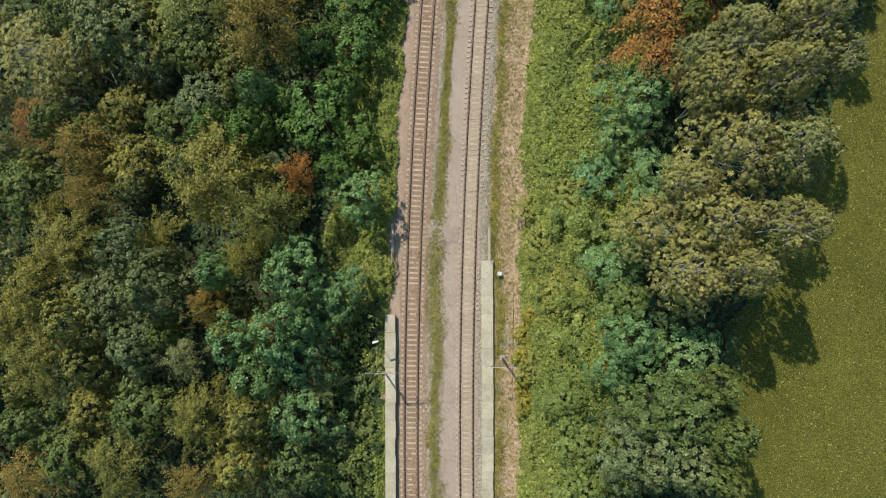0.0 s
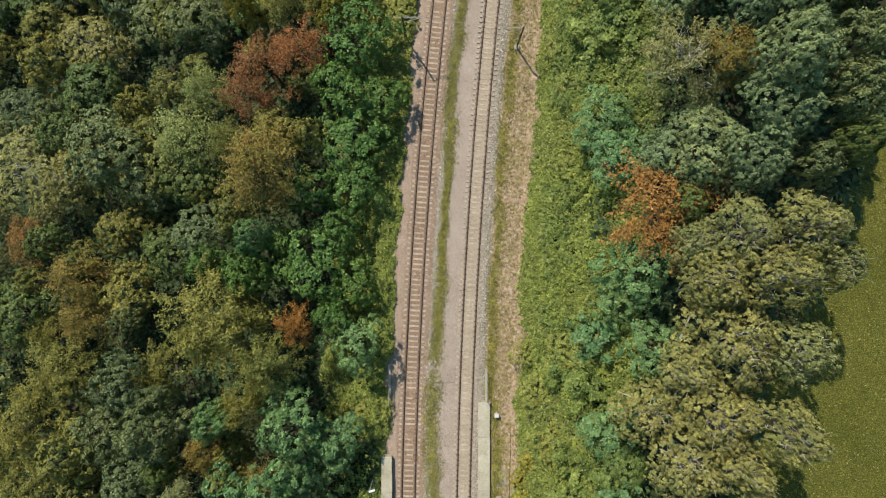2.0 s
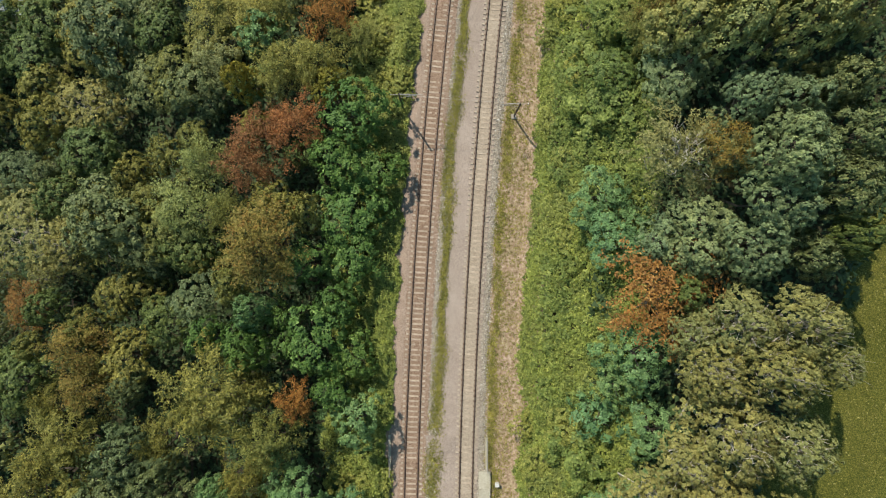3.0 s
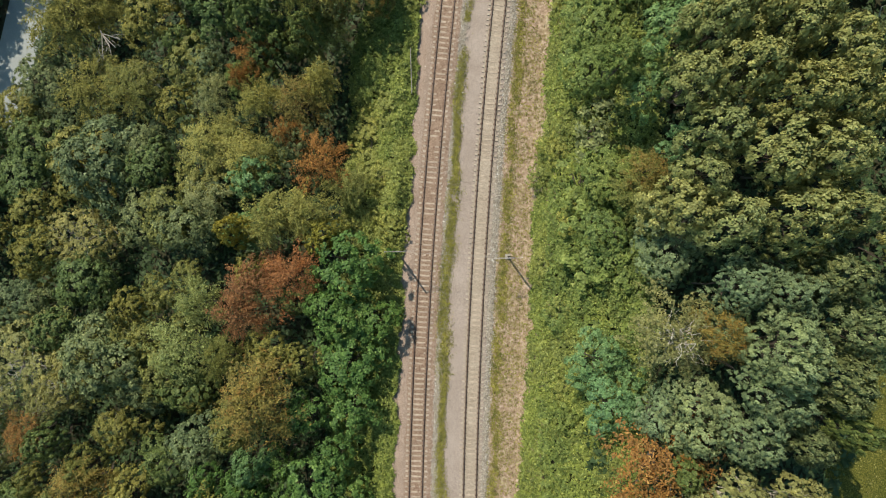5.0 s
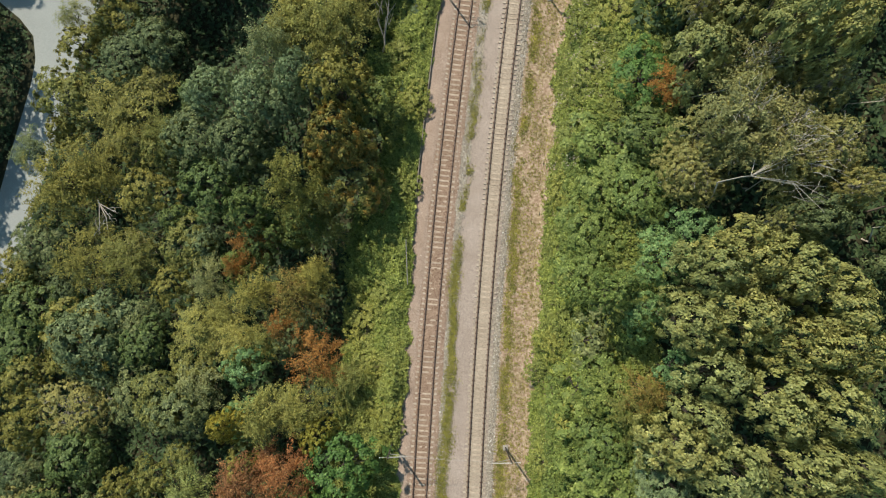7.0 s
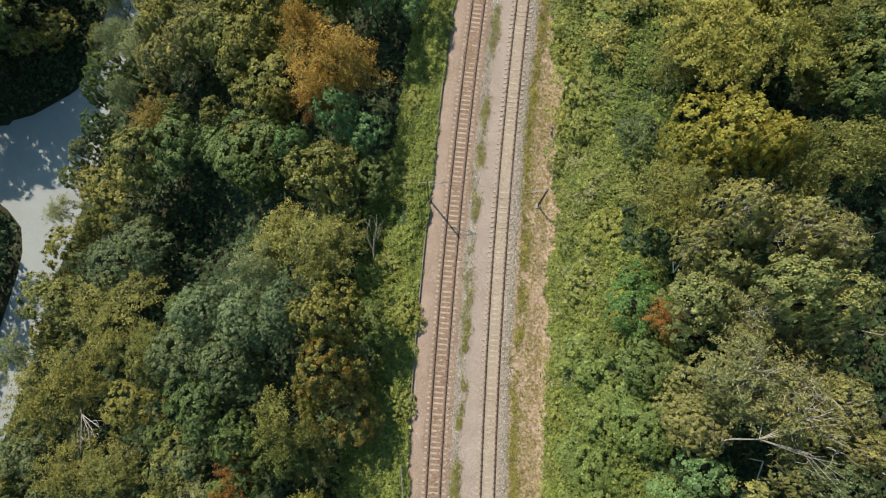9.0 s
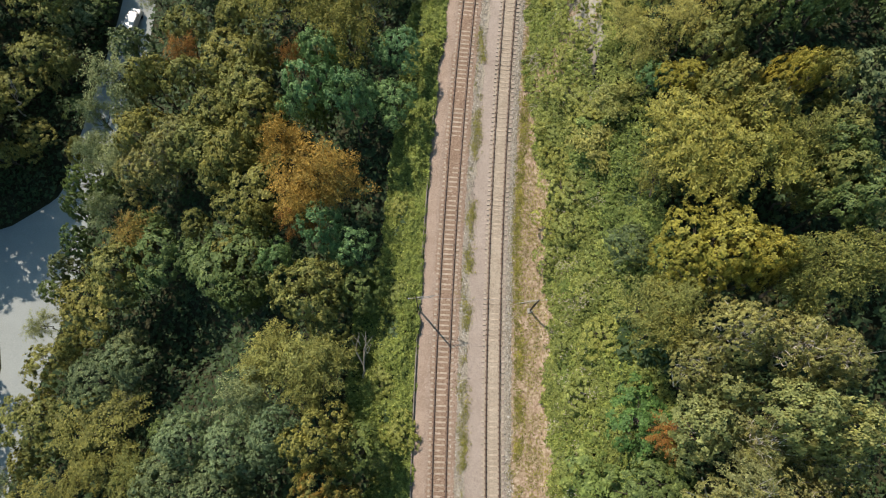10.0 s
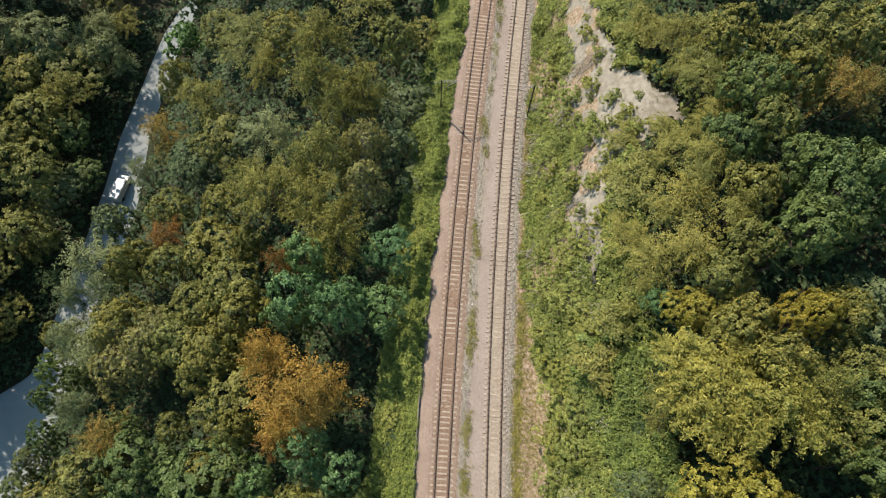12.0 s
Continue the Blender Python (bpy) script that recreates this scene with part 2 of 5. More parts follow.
def road_level(y):
    return np.interp(y, [40, 90, 118, 155, 215], [-26, -28.5, -29, -26.5, -24])


def land(x, y):
    """The railway runs along a slope: meadow above it on one side, a road far below on the other."""
    x, y = np.asarray(x, float), np.asarray(y, float)
    u = x - middle(y)
    z = np.interp(u + 2.3 * np.clip((y - 100) / 20, 0, 1) * np.clip(u / 4, 0, 1), ACROSS, HEIGHTS)
    bank = np.clip((y - 105) / 20, 0, 1) * np.interp(u, [6, 9, 18, 30, 45], [0, 0.4, 0.4, 0.2, 0])
    rise = np.clip(y - 118, 0, 80) * 0.09 * np.interp(u, [-58, -45, -30, -12], [0, 0.7, 1, 0])
    drop = np.interp(u, [-200, -100, -70, -60, -48, -35], [-14, -12, -11.5, -8, -4, 0]) * np.interp(y, [-5, 20, 50], [0, 0.45, 1])
    # hollow added so that the gap between these crowns falls into tree shadow
    shade_hollow = -7.0 * np.exp(-((x + 27) / 6.5) ** 2 - ((y - 95) / 7.0) ** 2)
    z = z * (1 + bank) + rise + drop + shade_hollow
    left, right = np.interp(y, ROAD_Y, ROAD_L), np.interp(y, ROAD_Y, ROAD_R)
    beside = np.clip(np.maximum(left - x, x - right) / 9, 0, 1)
    beside = 1 - (1 - beside * beside * (3 - 2 * beside)) * np.clip((y - 38) / 10, 0, 1)
    slope = 0.62 * np.clip(left - 2.0 - x, 0, 30) * np.clip((y - 116) / 8, 0, 1)
    return z * beside + road_level(y) * (1 - beside) + slope


def lattice(ix, iy, seed):
    h = np.sin(ix * 127.1 + iy * 311.7 + seed * 74.7) * 43758.5453
    return h - np.floor(h)


def ripple(x, y, size, seed=0):
    """Smooth value noise from 0 to 1 with cells of that size."""
    x, y = np.asarray(x, float) / size, np.asarray(y, float) / size
    ix, iy = np.floor(x), np.floor(y)
    fx, fy = x - ix, y - iy
    fx, fy = fx * fx * (3 - 2 * fx), fy * fy * (3 - 2 * fy)
    a = lattice(ix, iy, seed) * (1 - fx) + lattice(ix + 1, iy, seed) * fx
    b = lattice(ix, iy + 1, seed) * (1 - fx) + lattice(ix + 1, iy + 1, seed) * fx
    return a * (1 - fy) + b * fy


# ---------------------------------------------------------------- mesh helpers
def mesh_of(name, verts, faces, mat, smooth=False):
    me = bpy.data.meshes.new(name)
    v, f = np.asarray(verts, np.float32), np.asarray(faces, np.int32)
    n, k = f.shape
    me.vertices.add(len(v))
    me.vertices.foreach_set("co", v.ravel())
    me.loops.add(n * k)
    me.loops.foreach_set("vertex_index", f.ravel())
    me.polygons.add(n)
    me.polygons.foreach_set("loop_start", np.arange(0, n * k, k, dtype=np.int32))
    me.update(calc_edges=True)
    if smooth:
        me.polygons.foreach_set("use_smooth", np.ones(n, bool))
    me.materials.append(mat)
    return me


def sheet(name, mat, left, right, y0, y1, step, columns, height, keep=None, smooth=True):
    """A strip of ground between two lines that run along y; height(x, y) gives its level."""
    ys = np.arange(y0, y1 + step / 2, step)
    s = np.linspace(0, 1, columns + 1)
    l, r = left(ys), right(ys)
    x = l[:, None] * (1 - s) + r[:, None] * s
    y = np.repeat(ys[:, None], columns + 1, 1)
    v = np.stack([x, y, height(x, y)], -1).reshape(-1, 3)
    i, j = np.meshgrid(np.arange(len(ys) - 1), np.arange(columns), indexing="ij")
    a = i * (columns + 1) + j
    f = np.stack([a, a + 1, a + columns + 2, a + columns + 1], -1).reshape(-1, 4)
    if keep is not None:
        f = f[keep(v[f].mean(1)[:, 0], v[f].mean(1)[:, 1])]
    return new(name, mesh_of(name, v, f, mat, smooth))


def part(name, bm, mat, parent, label=""):
    me = bpy.data.meshes.new(name)
    bm.to_mesh(me)
    bm.free()
    me.materials.append(mat)
    ob = new(name, me)
    ob.parent = parent
    if label:
        ob["label"] = label
    return ob


def box(bm, cx, cy, cz, sx, sy, sz, bevel=0.0, turn=0.0):
    m = Matrix.Translation((cx, cy, cz)) @ Matrix.Rotation(turn, 4, 'Z') @ Matrix.Diagonal((sx, sy, sz, 1))
    vs = bmesh.ops.create_cube(bm, size=1.0, matrix=m)["verts"]
    if bevel:
        es = list({e for v in vs for e in v.link_edges})
        bmesh.ops.bevel(bm, geom=es, offset=bevel, segments=1, affect='EDGES')
    return bm


def rod(bm, a, b, ra, rb=None, sides=8):
    a, b = Vector(a), Vector(b)
    d = b - a
    m = Matrix.Translation((a + b) / 2) @ d.to_track_quat('Z', 'Y').to_matrix().to_4x4()
    bmesh.ops.create_cone(bm, cap_ends=True, segments=sides, radius1=ra, radius2=ra if rb is None else rb, depth=d.length, matrix=m)
    return bm


def leaves_at(points, normals, length, width, rng, jitter=0.55):
    """One small pointed blade for each point, turned about its outward direction."""
    n = len(points)
    d = normals + rng.normal(0, jitter, (n, 3))
    d /= np.linalg.norm(d, axis=1)[:, None] + 1e-9
    t = np.cross(d, rng.normal(0, 1, (n, 3)))
    t /= np.linalg.norm(t, axis=1)[:, None] + 1e-9
    b = np.cross(d, t)
    s = rng.uniform(0.7, 1.3, (n, 1))
    l, w = length * s, width * s
    v = np.stack([points + t * l * 0.6, points - t * l * 0.4 + b * w * 0.5, points - t * l * 0.4 - b * w * 0.5], 1).reshape(-1, 3)
    return v, np.arange(3 * n).reshape(-1, 3)


# ---------------------------------------------------------------- ground
gx = np.concatenate([np.array([-2500, -1200, -600, -350, -250, -190, -150, -120]), np.arange(-100, -30, 2.0), np.arange(-30, 45, 0.75), np.arange(45, 110.1, 2.0), np.array([130, 160, 200, 260, 360, 600, 1200, 2500])])
gy = np.concatenate([np.array([-2500, -1200, -600, -300, -200, -130, -95]), np.arange(-75, 225.1, 2.0), np.array([245, 270, 310, 380, 500, 800, 1400, 2500])])
X, Y = np.meshgrid(gx, gy, indexing="ij")
Z = land(X, Y)
I, J = np.meshgrid(np.arange(len(gx) - 1), np.arange(len(gy) - 1), indexing="ij")
A = I * len(gy) + J
ground = new("ground", mesh_of("ground", np.stack([X, Y, Z], -1).reshape(-1, 3), np.stack([A, A + len(gy), A + len(gy) + 1, A + 1], -1).reshape(-1, 4), SOIL, True))
tagged(ground, "dark woodland hillside falling from one side to the other", "ground", kind="structure")


def rag(y, amount, size, seed):
    return (ripple(y, y * 0 + 3.3, size, seed) - 0.5) * amount + (ripple(y, y * 0 + 9.1, size * 0.3, seed) - 0.5) * amount * 0.6


def meadow_edge(y):
    return np.interp(y, [-90, -20, -8, 2, 12, 22, 34, 50, 72], [28, 28, 29, 33, 37, 41, 47, 66, 124]) + rag(y, 2.5, 5, 6)


bed = lambda x, y: -0.240 + (ripple(x, y, 0.5, 1) - 0.5) * 0.06 + (ripple(x, y, 2.4, 2) - 0.5) * 0.06
ballast_red = sheet("ballast", RED_BALLAST, lambda y: left_track(y) - 1.75 + 0 * y, lambda y: left_track(y) + 1.85 + rag(y, 0.5, 2, 2), -62, 200, 0.5, 12,
                    lambda x, y: bed(x, y) - np.clip(np.abs(x - left_track(y)) - 1.75, 0, 2) * 0.22 + 0.012)
tagged(ballast_red, "rust-brown crushed stone ballast under the railway", "ballast", kind="structure")
shoulder = sheet("ballast_shoulder", SHOULDER, lambda y: left_track(y) - np.interp(y, [60, 67, 123, 128], [3.35, 3.08, 3.08, 3.35]) + rag(y, 0.4, 4, 1) * np.interp(y, [60, 67, 123, 128], [1, 0.1, 0.1, 1]), lambda y: left_track(y) - 1.38 + rag(y, 0.3, 1.6, 26), -62, 200, 0.5, 8,
                 lambda x, y: bed(x, y) - np.clip(left_track(y) - x - 1.75, 0, 2) * 0.22 + 0.03)
tagged(shoulder, "trodden tan gravel path along the ballast", "ballast", kind="structure")
ballast_grey = sheet("ballast", GREY_BALLAST, lambda y: left_track(y) + 1.5 + 0 * y, lambda y: right_track(y) + 2.25 + rag(y, 0.7, 3, 3), -62, 200, 0.5, 18,
                     lambda x, y: bed(x, y) - np.clip(x - right_track(y) - 1.75, 0, 2) * 0.25 - 0.05)
tagged(ballast_grey, "pale fine stone ballast between and under tracks", "ballast", kind="structure")
for start, end, seed in ((lambda y: left_track(y) + 1.45 + 0 * y, lambda y: left_track(y) + 2.75 + rag(y, 0.6, 3, 27), 1), (lambda y: right_track(y) + 1.32 + rag(y, 0.3, 2, 28), lambda y: right_track(y) + 2.4 + rag(y, 0.7, 3, 3), 2)):
    strip = sheet("ballast", COARSE_BALLAST, start, end, -62, 200, 0.5, 8, lambda x, y: bed(x, y) - np.clip(x - right_track(y) - 1.75, 0, 2) * 0.25 - 0.015)
    tagged(strip, "coarse grey stone ballast beside the sleepers", "ballast", kind="structure")
for line, mat, label in ((left_track, RUSTY_BED, "rust-brown stones between the rails"), (right_track, TAN_BED, "tan stones between the rails")):
    strip = sheet("ballast", mat, lambda y: line(y) - 1.0 + rag(y, 0.25, 1.2, 21), lambda y: line(y) + 1.0 + rag(y, 0.25, 1.3, 22), -62, 200, 0.5, 6, lambda x, y: bed(x, y) + 0.035)
    tagged(strip, label, "ballast", kind="structure")
verge = sheet("verge", DIRT, lambda y: right_track(y) + 2.05 + 0 * y, lambda y: right_track(y) + np.interp(y, [108, 122], [8.2, 10.0]), -62, 200, 0.5, 26,
              lambda x, y: np.maximum(land(x, y) + 0.16, -0.36 + (ripple(x, y, 1.3, 5) - 0.5) * 0.08))
tagged(verge, "dry brown dirt strip beside the railway", "verge", kind="structure")
meadow = sheet("meadow", MEADOW, meadow_edge, lambda y: 0 * y + 130, -90, 70, 1.0, 60,
               lambda x, y: land(x, y) + 0.03 + ripple(x, y, 1.5, 7) * 0.05)
tagged(meadow, "sunlit olive-green mown meadow on the hill", "meadow", kind="structure")


def sandy(x, y):
    ys = [116, 119.5, 121.5, 124, 126.5, 131, 134, 137.3, 140, 143, 147.5, 151, 158, 164]
    spine = np.interp(y, ys, [27, 27.2, 27.8, 27.6, 27.8, 29.6, 34.6, 35.6, 33.2, 31.8, 33.2, 33, 34, 35])
    wide = np.interp(y, ys, [0, 0.6, 0.9, 1.3, 1.9, 2.3, 5.2, 5.2, 4.3, 2.9, 2.2, 1.8, 1.2, 0])
    return np.abs(x - spine) < wide * (0.3 + 0.75 * ripple(x, y, 2.4, 8) + 0.4 * ripple(x, y, 0.9, 18) + 0.3 * ripple(x, y, 0.4, 28)) - 0.15


sand = sheet("sand_bank", SAND, lambda y: 0 * y + 22, lambda y: 0 * y + 46, 114, 166, 0.25, 96,
             lambda x, y: land(x, y) + 0.08 + ripple(x, y, 1.6, 9) * 0.24, sandy)
tagged(sand, "bare pale sand slipping down the wooded bank", "sand", kind="structure")

# ---------------------------------------------------------------- road below the wood
road = sheet("road", ASPHALT, lambda y: np.interp(y, ROAD_Y, ROAD_L), lambda y: np.interp(y, ROAD_Y, ROAD_R), 62, 215, 1.0, 8,
             lambda x, y: road_level(y) + 0.1 + 0.05 * ripple(x, y, 6, 19))
tagged(road, "pale worn asphalt road and turning area below the wood", "road", kind="structure")

# ---------------------------------------------------------------- railway tracks
RAIL_PROFILE = [(-0.07, -0.17), (0.07, -0.17), (0.07, -0.155), (0.012, -0.135), (0.012, -0.045), (0.034, -0.035), (0.034, -0.004), (0.026, 0.0),
                (-0.026, 0.0), (-0.034, -0.004), (-0.034, -0.035), (-0.012, -0.045), (-0.012, -0.135), (-0.07, -0.155)]


def rail_mesh(centre, off):
    ys = np.arange(-62, 200.1, 1.5)
    xs = centre(ys)
    dx = np.gradient(xs, ys)
    norm = np.sqrt(1 + dx * dx)
    p = np.array(RAIL_PROFILE)
    o = off + p[:, 0]
    v = np.stack([xs[:, None] + o / norm[:, None], ys[:, None] - o * (dx / norm)[:, None], np.repeat(p[None, :, 1], len(ys), 0)], -1).reshape(-1, 3)
    k = len(p)
    i, j = np.meshgrid(np.arange(len(ys) - 1), np.arange(k), indexing="ij")
    f = np.stack([i * k + j, i * k + (j + 1) % k, (i + 1) * k + (j + 1) % k, (i + 1) * k + j], -1).reshape(-1, 4)
    me = mesh_of("rail", v, f, RUST)
    me.materials.append(RUNNING)
    me.polygons.foreach_set("material_index", np.where((f[:, 0] % k == 7), 1, 0).astype(np.int32))
    return me


def sleeper_mesh():
    bm = bmesh.new()
    box(bm, 0, 0, -0.26, 2.56, 0.23, 0.19)
    for v in bm.verts:
        if v.co.z > -0.2:
            v.co.x, v.co.y = v.co.x * 0.985, v.co.y * 0.86
    n = len(bm.faces)
    for x in (-0.75, 0.75):
        box(bm, x * 1.52, 0, -0.162, 0.20, 0.20, 0.02)
    k = len(bm.faces)
    for x in (-0.75, 0.75):
        box(bm, x, 0, -0.155, 0.34, 0.14, 0.03)
    me = bpy.data.meshes.new("sleeper")
    bm.to_mesh(me)
    me.materials.append(SLEEPER)
    me.materials.append(PAD)
    me.materials.append(RUST)
    me.polygons.foreach_set("material_index", np.array([0] * n + [1] * (k - n) + [2] * (len(bm.faces) - k), np.int32))
    bm.free()
    return me


SLEEPER_MESH = sleeper_mesh()


def railway_track(centre, label, near):
    track = tagged(new("railway_track"), label, "railway track", "tracks side by side")
    for off in (-0.7525, 0.7525):
        r = new("rail", rail_mesh(centre, off))
        r.parent = track
        r["label"] = "rusty steel rail with a worn head"
    rng = np.random.default_rng(near)
    co = np.array([v.co for v in SLEEPER_MESH.vertices])
    rest_v, rest_f, base = [], [], 0
    faces = [tuple(p.vertices) for p in SLEEPER_MESH.polygons]
    for y in np.arange(-60.0, 199, 0.6):
        x = float(centre(y))
        a = -math.atan(float(centre(y + 1) - centre(y - 1)) / 2) + rng.normal(0, 0.008)
        m = Matrix.Translation((x + rng.normal(0, 0.012), y + rng.normal(0, 0.012), rng.normal(0, 0.006) - 0.02)) @ Matrix.Rotation(a, 4, 'Z')
        if -29 < y < 148:
            s = new("sleeper", SLEEPER_MESH)
            s.parent = track
            s.matrix_basis = m
        else:
            mm = np.array(m)
            rest_v.append(co @ mm[:3, :3].T + mm[:3, 3])
            rest_f += [tuple(i + base for i in f) for f in faces]
            base += len(co)
    me = bpy.data.meshes.new("sleeper_row")
    me.from_pydata(np.concatenate(rest_v).tolist(), [], rest_f)
    me.materials.append(SLEEPER)
    far = tagged(new("sleeper_row", me), "rows of weathered sleepers", kind="stuff")
    far.parent = track
    return track


railway_track(left_track, "curving railway track with rust-stained concrete sleepers", 1)
railway_track(right_track, "curving railway track with pale concrete sleepers", 2)

# loose stones over the ballast
rng = np.random.default_rng(5)
n = 44000
sy = rng.uniform(-32, 170, n)
side = rng.uniform(0, 1, n)
sx = np.where(side < 0.22, left_track(sy) - rng.uniform(1.2, 3.0, n),
              np.where(side < 0.34, left_track(sy) + rng.uniform(1.2, 1.9, n),
                       np.where(side < 0.66, left_track(sy) + 2.2 + rng.normal(0, 0.33, n),
                                right_track(sy) + rng.uniform(1.3, 2.5, n))))
size = rng.uniform(0.03, 0.075, n) * np.where(rng.uniform(0, 1, n) > 0.95, 1.6, 1.0) * np.where(side < 0.22, 0.8, 1.0)
octa = np.array([[1, 0, 0], [0, 1, 0], [-1, 0, 0], [0, -1, 0], [0, 0, 0.8], [0, 0, -0.8]], float)
sv = np.stack([sx, sy, bed(sx, sy) - np.clip(np.maximum(left_track(sy) - sx, sx - right_track(sy)) - 1.75, 0, 2) * 0.23 + 0.02], -1)[:, None, :] + octa[None] * size[:, None, None] * rng.uniform(0.6, 1.3, (n, 6, 1))
of = np.array([[0, 1, 4], [1, 2, 4], [2, 3, 4], [3, 0, 4], [1, 0, 5], [3, 2, 5]])
rusty = sx < left_track(sy) + 1.7
for pick, mat, label in ((rusty, RUST_STONE, "loose rust-brown stones on the ballast"), (~rusty, STONE, "loose grey stones on the ballast")):
    v = sv[pick]
    tagged(new("ballast_stones", mesh_of("ballast_stones", v.reshape(-1, 3), (of[None] + np.arange(len(v))[:, None, None] * 6).reshape(-1, 3), mat)),
           label, "stones", kind="stuff")

# ---------------------------------------------------------------- halt platforms: concrete slabs laid end to end
def platform(x0, x1, y0, y1, top, label):
    rng = np.random.default_rng(int(abs(y1) * 10))
    body = tagged(new("platform"), label, "platform", "platforms of the halt")
    bm = bmesh.new()
    box(bm, (x0 + x1) / 2, (y0 + y1) / 2, top - 0.55, x1 - x0 - 0.16, y1 - y0, 0.9)
    part("base_wall", bm, CONCRETE, body)
    count = int((y1 - y0) / 2.0)
    for i in range(count):
        bm = bmesh.new()
        ln = (y1 - y0) / count
        w = x1 - x0 + rng.normal(0, 0.03)
        box(bm, (x0 + x1) / 2 + rng.normal(0, 0.02), y0 + (i + 0.5) * ln, top - 0.05 + rng.normal(0, 0.006), w, ln - 0.014, 0.12, 0.012, rng.normal(0, 0.004))
        part("slab", bm, CONCRETE, body)


platform(4.86, 6.22, -60, -1.0, 0.12, "low pale concrete platform edge grown over with grass")
platform(-6.28, -5.08, -60, -7.2, 0.58, "narrow pale concrete platform beside the track")

# hand rails over the culvert
def guard_rail(x, y0, y1, mat, label):
    g = tagged(new("guard_rail"), label, "guard rail", "rails over the culvert")
    for i in range(4):
        y = y0 + (y1 - y0) * i / 3
        part("post", rod(bmesh.new(), (x, y, -0.6), (x, y, 1.0), 0.04), mat, g)
    for z in (0.55, 1.0):
        part("bar", rod(bmesh.new(), (x, y0 - 0.1, z), (x, y1 + 0.1, z), 0.035), mat, g)
    bm = bmesh.new()
    box(bm, x, (y0 + y1) / 2, -0.45, 0.3, y1 - y0 + 0.8, 0.6, 0.02)
    part("kerb", bm, CONCRETE, g)


guard_rail(-5.45, -1.2, 2.9, GALV, "galvanised hand rail on a concrete kerb by the track")
guard_rail(float(left_track(62)) - 3.4, 59.5, 64.5, GALV, "grey metal hand rail between brambles and ballast")
guard_rail(5.85, -0.8, 2.5, GALV, "galvanised hand rail beside the dirt strip")

# ---------------------------------------------------------------- electrification masts
def mast(x, y, toward, height, label):
    m = tagged(new("catenary_mast"), label, "mast", "masts along the railway")
    m.location = (x, y, -0.4)
    s = 1 if toward > 0 else -1
    bm = bmesh.new()
    for d in (-0.075, 0.075):
        box(bm, 0, d, height / 2 + 0.2, 0.13, 0.02, height + 0.4)
    box(bm, 0, 0, height / 2 + 0.2, 0.02, 0.14, height + 0.4)
    part("pole", bm, STEEL, m)
    bm = bmesh.new()
    box(bm, 0, 0, 0.0, 0.6, 0.6, 0.5, 0.05)
    part("footing", bm, STONE, m)
    reach = abs(toward)
    part("arm", rod(bmesh.new(), (-s * 0.9, 0, height), (s * reach, 0, height - 0.1), 0.022), GALV, m, "pale galvanised cantilever tube")
    part("brace", rod(bmesh.new(), (0, 0, height + 0.35), (s * reach * 0.85, 0, height - 0.05), 0.025), GALV, m)
    part("strut", rod(bmesh.new(), (0, 0, height - 1.5), (s * reach * 0.8, 0, height - 0.15), 0.03), GALV, m)
    part("registration_arm", rod(bmesh.new(), (s * reach * 0.8, 0, height - 0.15), (s * reach * 0.55, 0, height - 1.1), 0.025), STEEL, m)
    for fx in (-0.85, 0.35):
        part("insulator", rod(bmesh.new(), (s * fx, 0, height - 0.06), (s * fx, 0, height + 0.25), 0.05, 0.035), WHITE, m, "white ribbed insulator")
    return m


mast(-6.9, -12.9, 2.5, 6.9, "steel catenary mast among bushes behind the platform")
mast(7.3, -12.3, -2.5, 6.9, "steel catenary mast on the dirt strip")
mast(-3.6, 41.4, 2.5, 7.0, "steel catenary mast at the ballast edge")
mast(9.35, 40.3, -2.5, 7.0, "steel catenary mast on the dry verge")
mast(4.0, 94.8, 2.5, 7.0, "steel catenary mast beside the low wall")
mast(17.0, 92.9, -2.5, 7.0, "steel catenary mast at the foot of the bank")
mast(14.2, 146.9, 2.5, 7.0, "dark steel catenary mast beside the wood")
mast(25.7, 144.8, -2.5, 7.0, "dark steel catenary mast below the sand bank")
for xa, ya, xb, yb in ((-6.9, -12.9, 7.3, -12.3), (-3.6, 41.4, 9.35, 40.3), (4.0, 94.8, 17.0, 92.9), (14.2, 146.9, 25.7, 144.8)):
    wire = tagged(new("span_wire"), "thin pale wire spanning both tracks between masts", "wire", "wires across the tracks")
    part("cable", rod(bmesh.new(), (xa, ya, 6.55), (xb, yb, 6.55), 0.013, sides=6), GALV, wire)

# low wall along the ballast edge
wall = tagged(new("retaining_wall"), "low weathered concrete edging beside the ballast", "wall", kind="structure")
for y in np.arange(67, 123, 2.0):
    bm = bmesh.new()
    x = float(left_track(y + 1)) - 3.15
    box(bm, x, y + 1, -0.62, 0.12, 2.03, 1.0, 0.02, -math.atan(float(left_track(y + 2) - left_track(y)) / 2))
    part("panel", bm, EDGE, wall)

